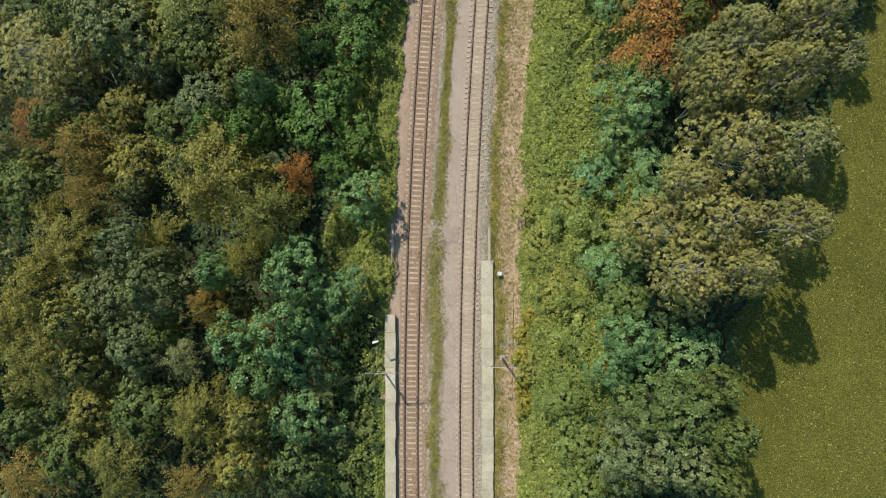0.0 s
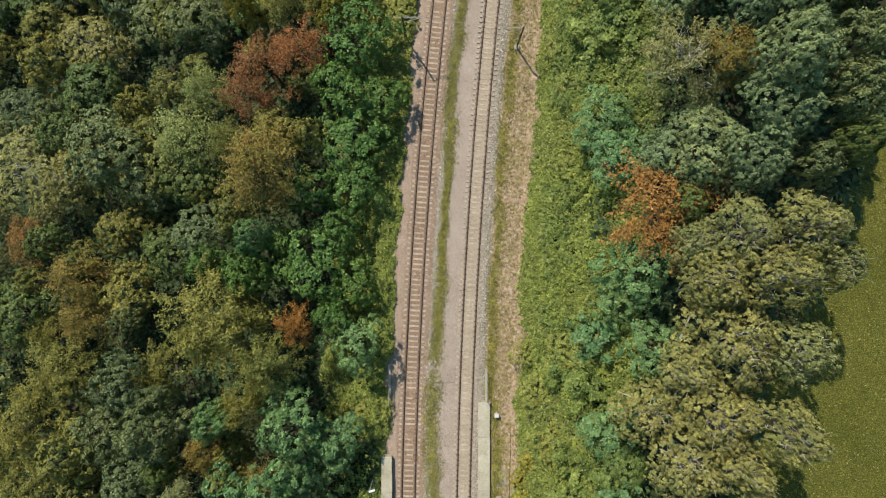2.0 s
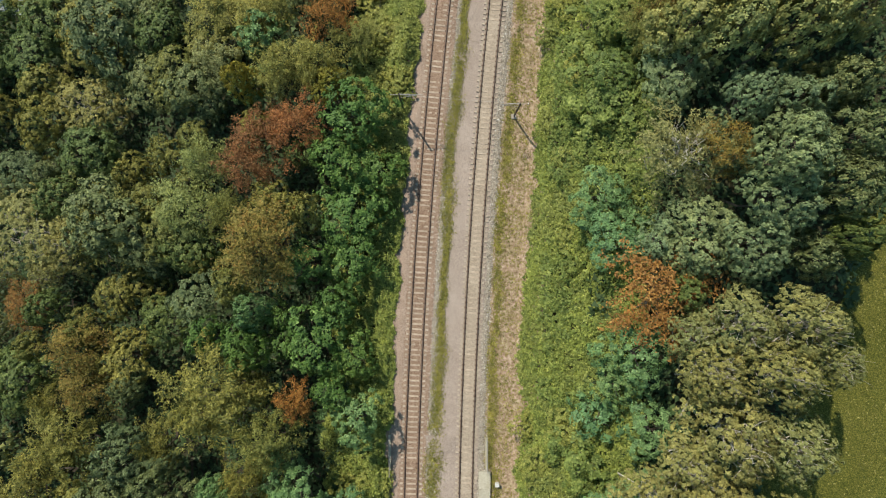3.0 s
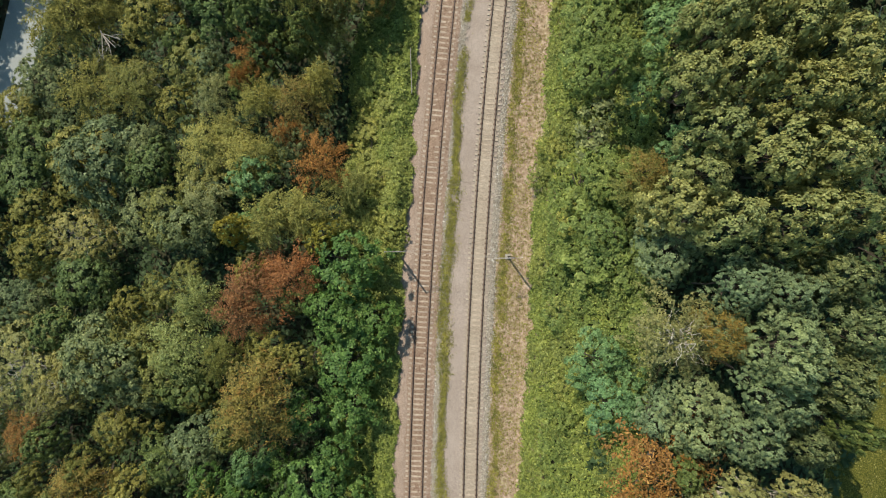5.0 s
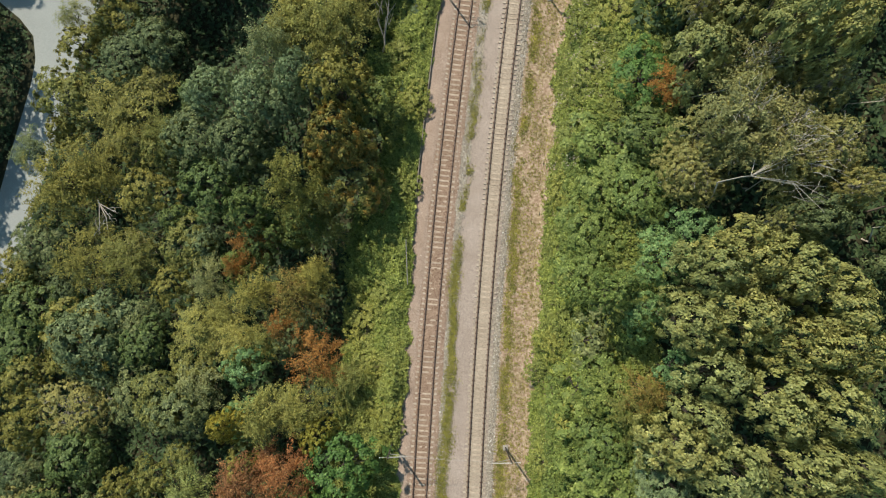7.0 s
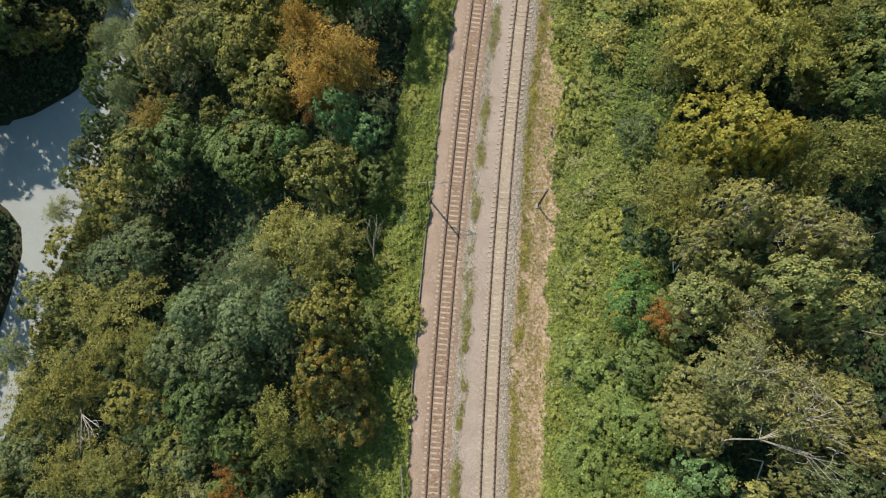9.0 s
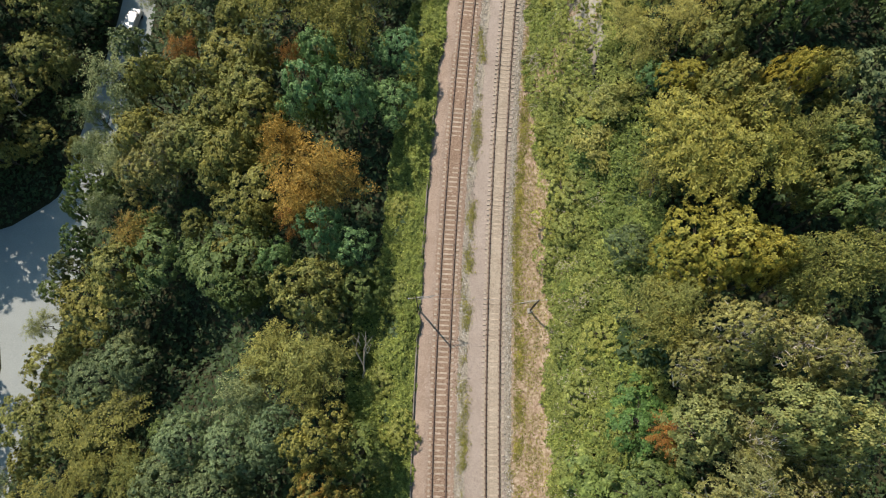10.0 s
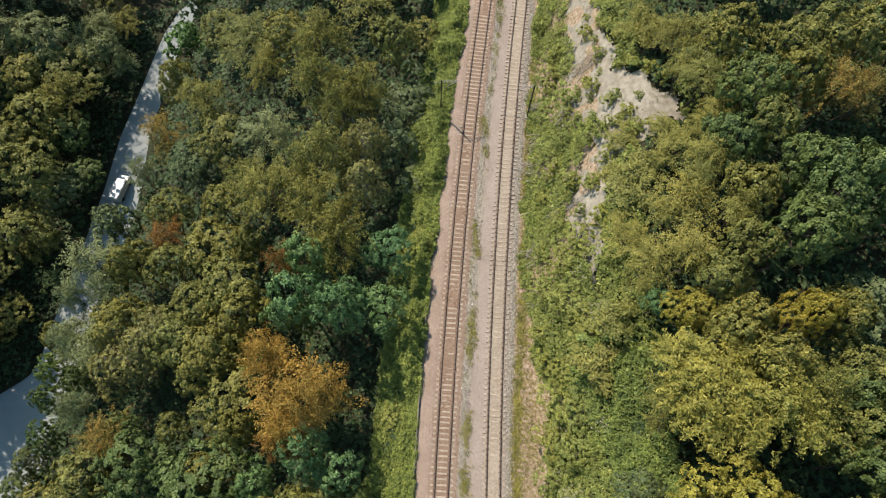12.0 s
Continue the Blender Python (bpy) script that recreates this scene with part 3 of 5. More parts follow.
# ---------------------------------------------------------------- trees
# habit: lobes, clump radius, blades in a clump, blade length, blade width, sprays (0: rounded clumps), pale limbs
HABIT = {
    'oak': (10, 0.60, 29, 0.32, 0.26, 0, False),
    'grey_oak': (10, 0.56, 29, 0.29, 0.21, 0, False),
    'robinia': (8, 0.74, 41, 0.29, 0.22, 0, False),
    'maple': (10, 0.70, 32, 0.34, 0.27, 0, False),
    'birch': (21, 0.31, 15, 0.23, 0.125, 0, True),
    'bare_birch': (15, 0.20, 42, 0.27, 0.12, 10, True),
    'rust': (10, 0.30, 49, 0.23, 0.13, 10, False),
    'russet': (10, 0.30, 49, 0.23, 0.13, 10, False),
    'amber': (10, 0.30, 45, 0.25, 0.14, 10, False),
    'turning_oak': (11, 0.55, 32, 0.29, 0.21, 0, False),
    'silver_oak': (20, 0.33, 19, 0.23, 0.125, 0, False),
    'hazel': (10, 0.52, 31, 0.27, 0.20, 0, False),
    'golden': (12, 0.26, 48, 0.23, 0.13, 11, False),
    'willow': (12, 0.24, 47, 0.29, 0.13, 11, False),
    'feathery': (16, 0.17, 58, 0.27, 0.11, 15, False),
    'yellow': (16, 0.46, 27, 0.24, 0.17, 0, False),
    'pale_lime': (10, 0.30, 47, 0.26, 0.16, 10, False),
    'pale': (10, 0.32, 47, 0.29, 0.16, 10, False),
    'khaki': (11, 0.70, 36, 0.31, 0.25, 0, False),
    'olive_oak': (10, 0.58, 30, 0.30, 0.23, 0, False),
    'sapling': (11, 0.30, 45, 0.25, 0.15, 11, False),
    'shrub': (8, 0.50, 29, 0.26, 0.21, 0, False),
}
LABELS = {
    'oak': "broad green deciduous tree with a clumpy crown", 'grey_oak': "grey-green deciduous tree with fine dense leaves",
    'robinia': "blue-green tree with soft billowing leaf clumps", 'maple': "bright green tree with large leaf clumps",
    'birch': "olive birch with feathery drooping twigs", 'bare_birch': "half-bare olive birch showing white branches",
    'rust': "orange autumn tree with fine twigs", 'russet': "rust-red autumn tree with fine twigs", 'amber': "amber and brown autumn tree with fine twigs",
    'silver_oak': "silvery grey-green tree with fine leaf sprays", 'hazel': "fresh green bushy tree at the foot of the wood",
    'golden': "golden-orange autumn tree with feathery shoots", 'turning_oak': "olive tree with patches of orange autumn leaves", 'willow': "olive-yellow tree with long feathery shoots", 'feathery': "yellow-green tree with long feathery shoots", 'yellow': "round tree with bright yellow-green leaves",
    'pale_lime': "pale lime-green tree with fine leaves", 'pale': "pale silvery grey-green tree",
    'khaki': "tall khaki-green oak with heavy leaf clumps", 'olive_oak': "olive-green deciduous tree with a dense crown",
    'sapling': "young light olive-green tree on the sandy bank", 'shrub': "yellow-green bramble shrub on the bank",
}


NAMES = {'oak': "oak_tree", 'grey_oak': "grey_green_tree", 'robinia': "robinia_tree", 'maple': "maple_tree", 'birch': "birch_tree", 'bare_birch': "birch_tree",
         'rust': "autumn_tree", 'russet': "autumn_tree", 'amber': "autumn_tree", 'golden': "autumn_tree", 'silver_oak': "silver_green_tree", 'hazel': "hazel_tree", 'turning_oak': "oak_tree", 'willow': "willow_tree", 'feathery': "feathery_tree", 'yellow': "yellow_tree", 'pale_lime': "lime_tree", 'pale': "pale_tree",
         'khaki': "tall_oak_tree", 'olive_oak': "olive_green_tree", 'sapling': "young_tree", 'shrub': "shrub"}


def limb(bm, a, b, ra, rb, rng, bends=2):
    """A crooked tapering limb."""
    a, b = Vector(a), Vector(b)
    pts = [a.lerp(b, k / (bends + 1)) for k in range(bends + 2)]
    for p in pts[1:-1]:
        p += Vector(rng.normal(0, (b - a).length * 0.085, 3))
    for k in range(bends + 1):
        rod(bm, pts[k], pts[k + 1], ra + (rb - ra) * k / (bends + 1), ra + (rb - ra) * (k + 1) / (bends + 1), 3)


def tree_prototype(kind, seed, small):
    """A tree 12 m high with a crown 4.5 m in radius (a small one: 5 m and 2.2 m)."""
    rng = np.random.default_rng(seed)
    lobes, cr, blades, bl, bw, droop, pale = HABIT[kind]
    blades, bl, bw = blades * 0.98, bl * 0.94, bw * 0.94
    radius, high = (2.2, 5.0) if small else (4.5, 12.0)
    half = radius * (0.8 if small else 1.0)
    mid = high - half
    if kind == 'shrub':
        half, mid = high * 0.52, high * 0.46
    if small:
        lobes = max(4, lobes // 2)
    centres, radii = [], []
    for i in range(lobes):
        a = i * 2.4 + rng.uniform(-0.5, 0.5)
        q = math.sqrt((i + 0.3) / lobes) * 0.76 * rng.uniform(0.75, 1.15)
        rr = radius * rng.uniform(0.31, 0.47) * (0.74 if kind in ('birch', 'silver_oak') else 1.0)
        centres.append((math.cos(a) * q * radius, math.sin(a) * q * radius, mid + half * (0.58 - 1.15 * q * q) + half * rng.uniform(-0.16, 0.16)))
        radii.append(rr)
    centres, radii = np.array(centres), np.array(radii)
    lp, ln, under = [], [], []
    if droop:
        # sprays that run outward along each limb and sag at their ends
        for c, rr in zip(centres, radii):
            way = np.array([c[0], c[1], 0.0]) + rng.normal(0, 0.25, 3) * radius * 0.3
            way /= np.linalg.norm(way) + 1e-6
            for _ in range(droop):
                d = way + rng.normal(0, 0.42, 3) * np.array([1, 1, 0.5]) + np.array([0, 0, 0.12])
                d /= np.linalg.norm(d)
                p = c + rng.normal(0, 0.45, 3) * rr * np.array([1, 1, 0.5]) + np.array([0, 0, rr * 0.45]) - way * rr * 0.3
                long = rr * rng.uniform(0.8, 1.5)
                nb = max(8, int(blades * rng.uniform(0.7, 1.3)))
                s = rng.uniform(0, 1, (nb, 1)) ** 0.8
                q = p + d * long * s - np.array([0, 0, 1.0]) * s * s * long * 0.35 + rng.normal(0, 1, (nb, 3)) * cr * (1.15 - 0.6 * s)
                lp.append(q)
                ln.append(np.array([0, 0, 0.7]) + d * 0.45 + rng.normal(0, 0.25, (nb, 3)))
                under.append((p + d * long * rng.uniform(0.05, 0.75, (8, 1)) - np.array([0, 0, 0.12]) + rng.normal(0, 0.16, (8, 3)), np.array([[0, 0, 1.0]] * 8) + way * 0.4, 0.38))
    else:
        pts, dirs = [], []
        for c, rr in zip(centres, radii):
            m = int((2.6 if kind == 'shrub' and not small else 3.2) * rr * rr / (cr * cr))
            k = np.arange(m)
            zz = 1 - (1.75 if kind == 'shrub' else 1.15) * (k + 0.5) / m
            th = k * 2.39996 + rng.uniform(0, 6)
            d = np.stack([np.cos(th) * np.sqrt(1 - zz * zz), np.sin(th) * np.sqrt(1 - zz * zz), zz], -1) + rng.normal(0, 0.16, (m, 3))
            d /= np.linalg.norm(d, axis=1)[:, None]
            p = c + d * rr * rng.uniform(0.75, 1.15, (m, 1)) * np.array([1, 1, 0.9])
            inside = (np.linalg.norm(p[:, None] - centres[None], axis=2) < radii[None] * 0.74).any(1)
            pts.append(p[~inside])
            dirs.append(d[~inside])
        pts, dirs = np.concatenate(pts), np.concatenate(dirs)
        keep = rng.uniform(0, 1, len(pts)) > 0.1
        for p, d in zip(pts[keep], dirs[keep]):
            nb = max(8, int(blades * rng.uniform(0.7, 1.3)))
            w = rng.normal(0, 1, (nb, 3))
            w /= np.linalg.norm(w, axis=1)[:, None]
            w = np.where((w @ d)[:, None] < -0.2, -w, w)
            lp.append(p + w * cr * rng.uniform(0.6, 1.1) * rng.uniform(0.5, 1.05, (nb, 1)))
            ln.append(w * 0.4 + d * 0.9 + np.array([0, 0, 0.2]))
            e = rng.normal(0, 0.5, (5, 3)) + d
            e /= np.linalg.norm(e, axis=1)[:, None]
            under.append((p + e * cr * 0.30, e, cr))
    v, f = leaves_at(np.concatenate(lp), np.concatenate(ln), bl, bw, rng, 0.29)
    wide = 0.30 if droop else cr * 0.85
    v2, f2 = leaves_at(np.concatenate([a for a, _, _ in under]), np.concatenate([b for _, b, _ in under]), wide, wide * (0.5 if droop else 0.75), rng, 0.4)
    v, f = np.concatenate([v, v2]), np.concatenate([f, f2 + len(v)])
    leafy = kind
    root = tagged(new(NAMES[kind]), LABELS[kind], "shrub" if kind == 'shrub' else "tree", "shrubs on the banks" if kind == 'shrub' else "trees of the wood")
    crown = new("crown", mesh_of("crown", v, f, LEAF[leafy]))
    crown.parent = root
    bm = bmesh.new()
    thick = (0.11 if small else 0.24) * (0.6 if pale else 1.0)
    limb(bm, (0, 0, -1.0), (0, 0, mid + half * (0.5 if pale else -0.1)), thick, 0.03 if pale else thick * 0.3, rng, 3)
    reach = 1.02 if kind == 'bare_birch' else 0.8
    for c, rr in zip(centres, radii):
        tip = Vector((c[0], c[1], c[2] + rr * (0.7 if kind == 'bare_birch' else 1.0 if pale else 0.3)))
        tip.x, tip.y = tip.x * (1.25 if reach > 1 else 0.92), tip.y * (1.25 if reach > 1 else 0.92)
        start = Vector((0, 0, mid - half * rng.uniform(0.1, 0.7)))
        if pale and rng.uniform() < (0.8 if kind == 'bare_birch' else 0.4):
            # a bleached limb that stands clear of the leaves
            start = Vector((0, 0, mid + half * rng.uniform(0.1, 0.45)))
            tip = Vector((c[0] * 0.95, c[1] * 0.95, c[2] + rr * 1.05))
        limb(bm, start, tip, 0.10 if kind == 'bare_birch' else 0.06 if pale else thick * 0.4, 0.025 if pale else 0.03, rng, 4 if pale else 2)
        for _ in range(3 if kind == 'bare_birch' else 2 if pale else 1):
            limb(bm, start.lerp(tip, rng.uniform(0.4, 0.8)), tip + Vector(rng.normal(0, rr * 0.4, 3)), 0.035 if pale else 0.05, 0.012, rng, 2 if pale else 1)
    part("trunk", bm, PALE_BARK if pale else BARK, root)
    return root


PROTOTYPES = {}
for number, kind in enumerate(HABIT):
    for k in range(3 if kind in ('oak', 'grey_oak', 'khaki', 'birch', 'robinia', 'olive_oak', 'willow') else 2):
        PROTOTYPES[kind, k, False] = tree_prototype(kind, 100 + number * 10 + k, False)
        PROTOTYPES[kind, k, True] = tree_prototype(kind, 500 + number * 10 + k, True)
FRESH = {key for key, value in PROTOTYPES.items() if value}
tree_rng = np.random.default_rng(77)


def plant(kind, x, y, r, h):
    small = (kind == 'shrub' and r < 2.0) or (kind != 'shrub' and (h < 5 or r < 1.5))
    variants = [k for k in range(3) if PROTOTYPES.get((kind, k, small))]
    key = (kind, variants[tree_rng.integers(len(variants))], small)
    R, H = (2.2, 5.0) if small else (4.5, 12.0)
    r = r * 0.97
    base = float(land(x, y)) - 0.05
    m = Matrix.Translation((x, y, base)) @ Matrix.Rotation(tree_rng.uniform(0, 6.28), 4, 'Z') @ Matrix.Diagonal((r / R, r / R, h / H, 1))
    if key in FRESH:
        FRESH.discard(key)
        PROTOTYPES[key].matrix_basis = m
        return PROTOTYPES[key]
    source = PROTOTYPES[key]
    ob = copy_thing(source, Matrix.Identity(4))
    ob.matrix_basis = m
    return ob


PLANTED = []


def grove(kind, rows):
    for x, y, r, h in rows:
        PLANTED.append((x, y, r))
        plant(kind, x, y, r, h)


grove('birch', [
    (-54.9, 27.7, 6.9, 11.8), (26.4, 18.2, 3.9, 15.3), (30.7, 18.5, 3.7, 18.2), (32.5, 15.5, 2.8, 18.1), (24.1, 14.2, 3.3, 16.4), (28.4, 14.5, 3.2, 19.1),
    (25.7, 8.3, 4.7, 16.2), (29.7, 8.2, 3.8, 17.7), (22.2, 5.6, 3.5, 14.2), (19.8, 2.0, 3.6, 12.6), (24.1, 2.1, 3.9, 16.9), (28.5, 2.0, 3.2, 19.7),
    (22.0, -1.6, 4.1, 14.9), (25.4, -1.6, 2.8, 18.3), (-47.0, 44.9, 5.5, 10.8), (-47.0, 25.8, 4.3, 15.3),
    (26.3, 68.2, 3.6, 12.2), (33.0, 68.2, 3.0, 18.3), (37.0, 65.7, 2.5, 17.6), (-31.3, 120.4, 4.7, 14.6),
])
grove('birch', [
    (-25.0, 122.8, 4.0, 13.5), (27.9, 71.3, 3.8, 15.3), (35.4, 69.0, 3.7, 17.8), (25.7, 69.0, 3.5, 11.5), (3.6, 140.5, 3.5, 15.3),
    (3.1, 134.8, 3.5, 14.2), (-28.1, 121.1, 4.4, 14.0), (29.6, 85.5, 3.5, 19.6), (34.6, 84.1, 3.7, 17.7), (27.6, 83.8, 3.0, 15.1), (38.2, 82.8, 3.2, 16.9),
    (35.3, 74.7, 3.2, 16.5), (-60.0, 14.8, 2.5, 9.4), (45.0, 62.5, 2.6, 14.0), (24.5, 12.5, 2.5, 14.0), (44.4, 74.9, 2.4, 14.0),
    (-60.0, 20.8, 3.1, 11.9), (-36.6, 89.6, 3.1, 6.9), (-38.3, 66.3, 2.7, 7.1), (-29.5, 120.5, 2.7, 11.5), (-45.0, 69.2, 2.4, 7.7), (-59.4, 33.3, 3.1, 10.2),
])
grove('birch', [
    (23.3, 17.2, 2.9, 13.4), (-53.3, 21.4, 2.9, 9.4), (33.2, 63.7, 2.7, 14.0),
])
grove('grey_oak', [
    (-40.6, 28.6, 6.2, 15.4), (-28.8, 18.2, 4.1, 11.4), (-37.2, 0.5, 4.0, 17.4), (-32.0, -3.7, 4.0, 20.4), (-39.7, -6.0, 4.1, 15.7), (-36.4, -11.2, 4.0, 16.1),
    (-12.1, -21.1, 2.4, 6.9), (18.3, -18.7, 3.8, 9.3), (22.3, -18.7, 3.9, 12.9), (-36.8, 46.6, 4.3, 9.4), (-29.8, 45.2, 4.3, 10.5), (-36.6, 24.9, 3.6, 10.1),
    (34.0, 38.4, 2.8, 16.4), (35.1, 33.8, 3.2, 17.6), (33.9, 29.4, 2.9, 18.1), (-26.6, 78.6, 4.2, 12.6), (-20.2, 77.3, 3.9, 14.3), (-42.1, 54.5, 6.4, 14.0),
    (-36.7, 55.0, 3.8, 10.1), (34.3, 63.7, 2.4, 16.7), (18.3, 52.8, 3.4, 4.0), (-39.7, 92.6, 4.1, 10.0), (-35.5, 94.6, 3.7, 9.9), (25.6, 96.0, 2.4, 9.8),
])
grove('grey_oak', [
    (-48.8, 178.2, 5.4, 10.5), (-22.1, 149.2, 3.6, 9.4), (8.9, 137.4, 3.1, 3.5), (10.2, 148.5, 3.5, 6.3), (7.6, 141.8, 3.1, 8.2),
    (-66.9, 90.3, 4.1, 14.0),
    (-75.3, 71.3, 4.5, 10.0), (-60.5, 129.0, 4.0, 12.5), (-64.6, 134.8, 4.1, 11.3), (-52.2, 195.5, 3.5, 13.3), (-46.7, 110.5, 2.5, 12.2), (-57.2, 35.7, 4.2, 10.7),
    (-55.7, 67.4, 4.2, 8.8), (-39.0, 175.5, 4.0, 11.6), (-45.7, 151.9, 4.0, 10.6), (-36.6, 96.7, 2.9, 6.4), (-33.1, -0.7, 2.5, 14.0), (-36.1, 56.4, 2.3, 8.2),
])
grove('grey_oak', [
    (-27.3, 65.7, 2.9, 8.1), (-35.2, 104.6, 2.5, 10.0), (-54.0, 35.4, 2.6, 9.1), (-18.5, 75.7, 2.8, 10.4),
    (-53.3, 72.4, 2.6, 8.7), (-60.7, 11.4, 2.4, 11.5), (-14.8, 54.5, 2.8, 12.1), (-12.8, 150.5, 3.1, 5.6), (-38.3, 8.2, 2.4, 12.2), (-21.0, 147.8, 3.0, 8.0),
    (42.7, 60.3, 3.1, 14.0), (32.3, 24.0, 2.4, 14.0), (-51.3, 60.7, 2.5, 7.6),
])
grove('olive_oak', [
    (-46.1, 54.2, 6.2, 11.8), (-39.7, 82.2, 5.0, 5.7), (-24.7, 140.9, 3.7, 11.7), (-24.0, 132.3, 3.6, 12.2), (-62.9, 154.4, 3.7, 13.2), (-33.0, 27.2, 4.1, 12.2),
    (-39.1, 20.4, 3.3, 6.6), (-38.7, 11.2, 4.2, 12.3), (-43.6, -13.5, 3.5, 15.1), (-43.9, -19.6, 3.9, 12.4), (-27.0, 51.7, 4.3, 8.7), (-56.3, 49.0, 3.9, 10.0),
    (-54.0, 42.4, 4.1, 12.0), (-33.7, 37.1, 2.8, 10.7), (-59.1, 63.6, 3.7, 9.4), (-31.1, 60.6, 3.2, 9.7), (-31.4, 46.7, 4.6, 10.3), (-35.4, 73.1, 4.4, 9.4),
    (-20.5, 119.2, 4.7, 12.0), (-15.5, 112.4, 4.7, 11.3), (-16.5, 117.8, 3.9, 12.5), (-34.6, 106.5, 5.0, 14.4), (-8.4, 97.5, 4.5, 15.8), (-5.5, 98.8, 3.7, 10.5),
])
grove('olive_oak', [
    (-40.4, 103.7, 5.3, 10.6), (-48.4, 96.4, 3.9, 10.0), (-49.2, 87.5, 5.4, 12.2), (-7.7, 81.0, 4.0, 18.0), (-46.5, 172.5, 6.5, 10.5), (-48.4, 163.9, 5.4, 12.5),
    (-48.4, 153.7, 5.4, 15.3), (-50.2, 145.1, 4.6, 12.0), (-24.7, 164.2, 3.2, 12.6), (-16.7, 170.7, 4.1, 9.6), (-6.3, 163.5, 3.9, 9.2), (-17.5, 151.2, 4.1, 8.9),
    (-16.5, 138.7, 3.3, 10.5), (13.4, 159.5, 2.9, 5.5), (9.3, 156.3, 3.6, 12.0), (-30.1, 133.4, 3.6, 15.1), (-17.4, 132.5, 4.7, 11.3), (-14.6, 126.6, 4.5, 13.5),
    (-20.3, 124.7, 4.0, 12.1), (-13.3, 122.2, 3.8, 13.4), (-30.9, 125.3, 4.1, 16.1), (-22.5, 121.4, 3.9, 12.7), (-17.3, 118.5, 4.6, 12.6), (39.8, 101.9, 2.3, 14.9),
])
grove('olive_oak', [
    (45.6, 104.3, 3.4, 12.5), (43.3, 98.7, 3.3, 14.7), (34.8, 108.3, 3.1, 13.4), (37.1, 105.6, 2.9, 17.0), (37.0, 109.6, 2.8, 12.5), (45.3, 108.9, 2.7, 14.2),
    (36.1, 113.9, 2.9, 12.1), (38.5, 116.0, 2.8, 13.2), (40.7, 122.1, 3.0, 11.5), (44.5, 128.5, 2.8, 12.3), (49.0, 133.3, 3.3, 12.5), (43.8, 139.2, 3.3, 11.6),
    (49.2, 137.5, 3.3, 12.5), (53.3, 137.6, 3.3, 12.7), (57.2, 136.9, 3.3, 13.0), (-57.3, 134.5, 4.0, 12.5), (-40.5, 188.8, 3.6, 8.0), (-39.0, 194.0, 4.0, 8.0),
    (-71.0, 134.6, 4.1, 12.3), (-67.7, 140.0, 4.0, 11.5), (-23.1, -8.7, 2.8, 16.5), (-51.3, 171.2, 4.4, 9.7), (-20.5, -17.6, 3.3, 18.7), (-21.5, -23.0, 3.7, 17.8),
])
grove('olive_oak', [
    (-29.1, 65.8, 4.0, 8.8), (-69.2, 83.3, 4.3, 11.0), (-73.1, 77.0, 4.3, 11.0), (-67.9, 104.2, 3.4, 8.0), (-55.1, 140.5, 4.1, 8.0), (-61.4, 140.5, 3.7, 12.0),
    (-65.7, 147.9, 4.0, 11.0), (-62.0, 162.3, 3.4, 11.4), (-59.9, 169.4, 3.8, 12.2), (-43.2, 127.1, 2.3, 14.0), (-44.4, -7.9, 4.1, 18.0), (-51.6, 159.1, 4.2, 10.9),
    (-53.3, 133.0, 3.4, 6.3), (-18.4, 30.7, 2.9, 14.0), (-30.0, 33.7, 2.4, 10.2), (-12.1, 60.1, 2.4, 10.3), (-17.9, 104.7, 3.2, 11.8), (-20.7, 39.5, 2.6, 11.7),
    (-50.4, 83.2, 2.6, 11.1), (42.4, 98.7, 2.8, 11.8), (-23.6, 110.8, 2.3, 8.6), (-54.0, 12.4, 2.3, 11.4), (-35.6, 30.8, 3.0, 11.2), (-44.4, 9.7, 2.8, 12.2),
])
grove('olive_oak', [
    (-32.8, 134.7, 3.0, 11.9), (-63.5, 45.6, 2.7, 9.8), (-44.3, 98.4, 2.5, 9.1), (-6.6, 92.9, 3.1, 11.7), (-23.4, -6.0, 2.5, 14.0), (-29.5, 23.7, 2.7, 8.5),
    (-14.3, 29.2, 2.6, 13.1), (-57.8, 62.2, 2.8, 7.5), (-12.6, 132.0, 2.4, 11.0), (-11.8, 117.2, 2.4, 9.5), (-14.4, 108.8, 2.3, 12.5), (-50.7, 90.3, 2.6, 9.3),
    (-44.4, 15.1, 2.8, 14.0), (-23.3, 21.2, 3.2, 13.0), (-41.8, 18.8, 3.2, 9.3), (-53.6, -17.8, 2.6, 12.1), (-33.4, 78.2, 3.1, 10.7), (-56.3, 129.0, 2.8, 9.9),
    (-38.7, 35.4, 2.7, 11.3), (-30.0, 39.0, 2.4, 9.0),
])
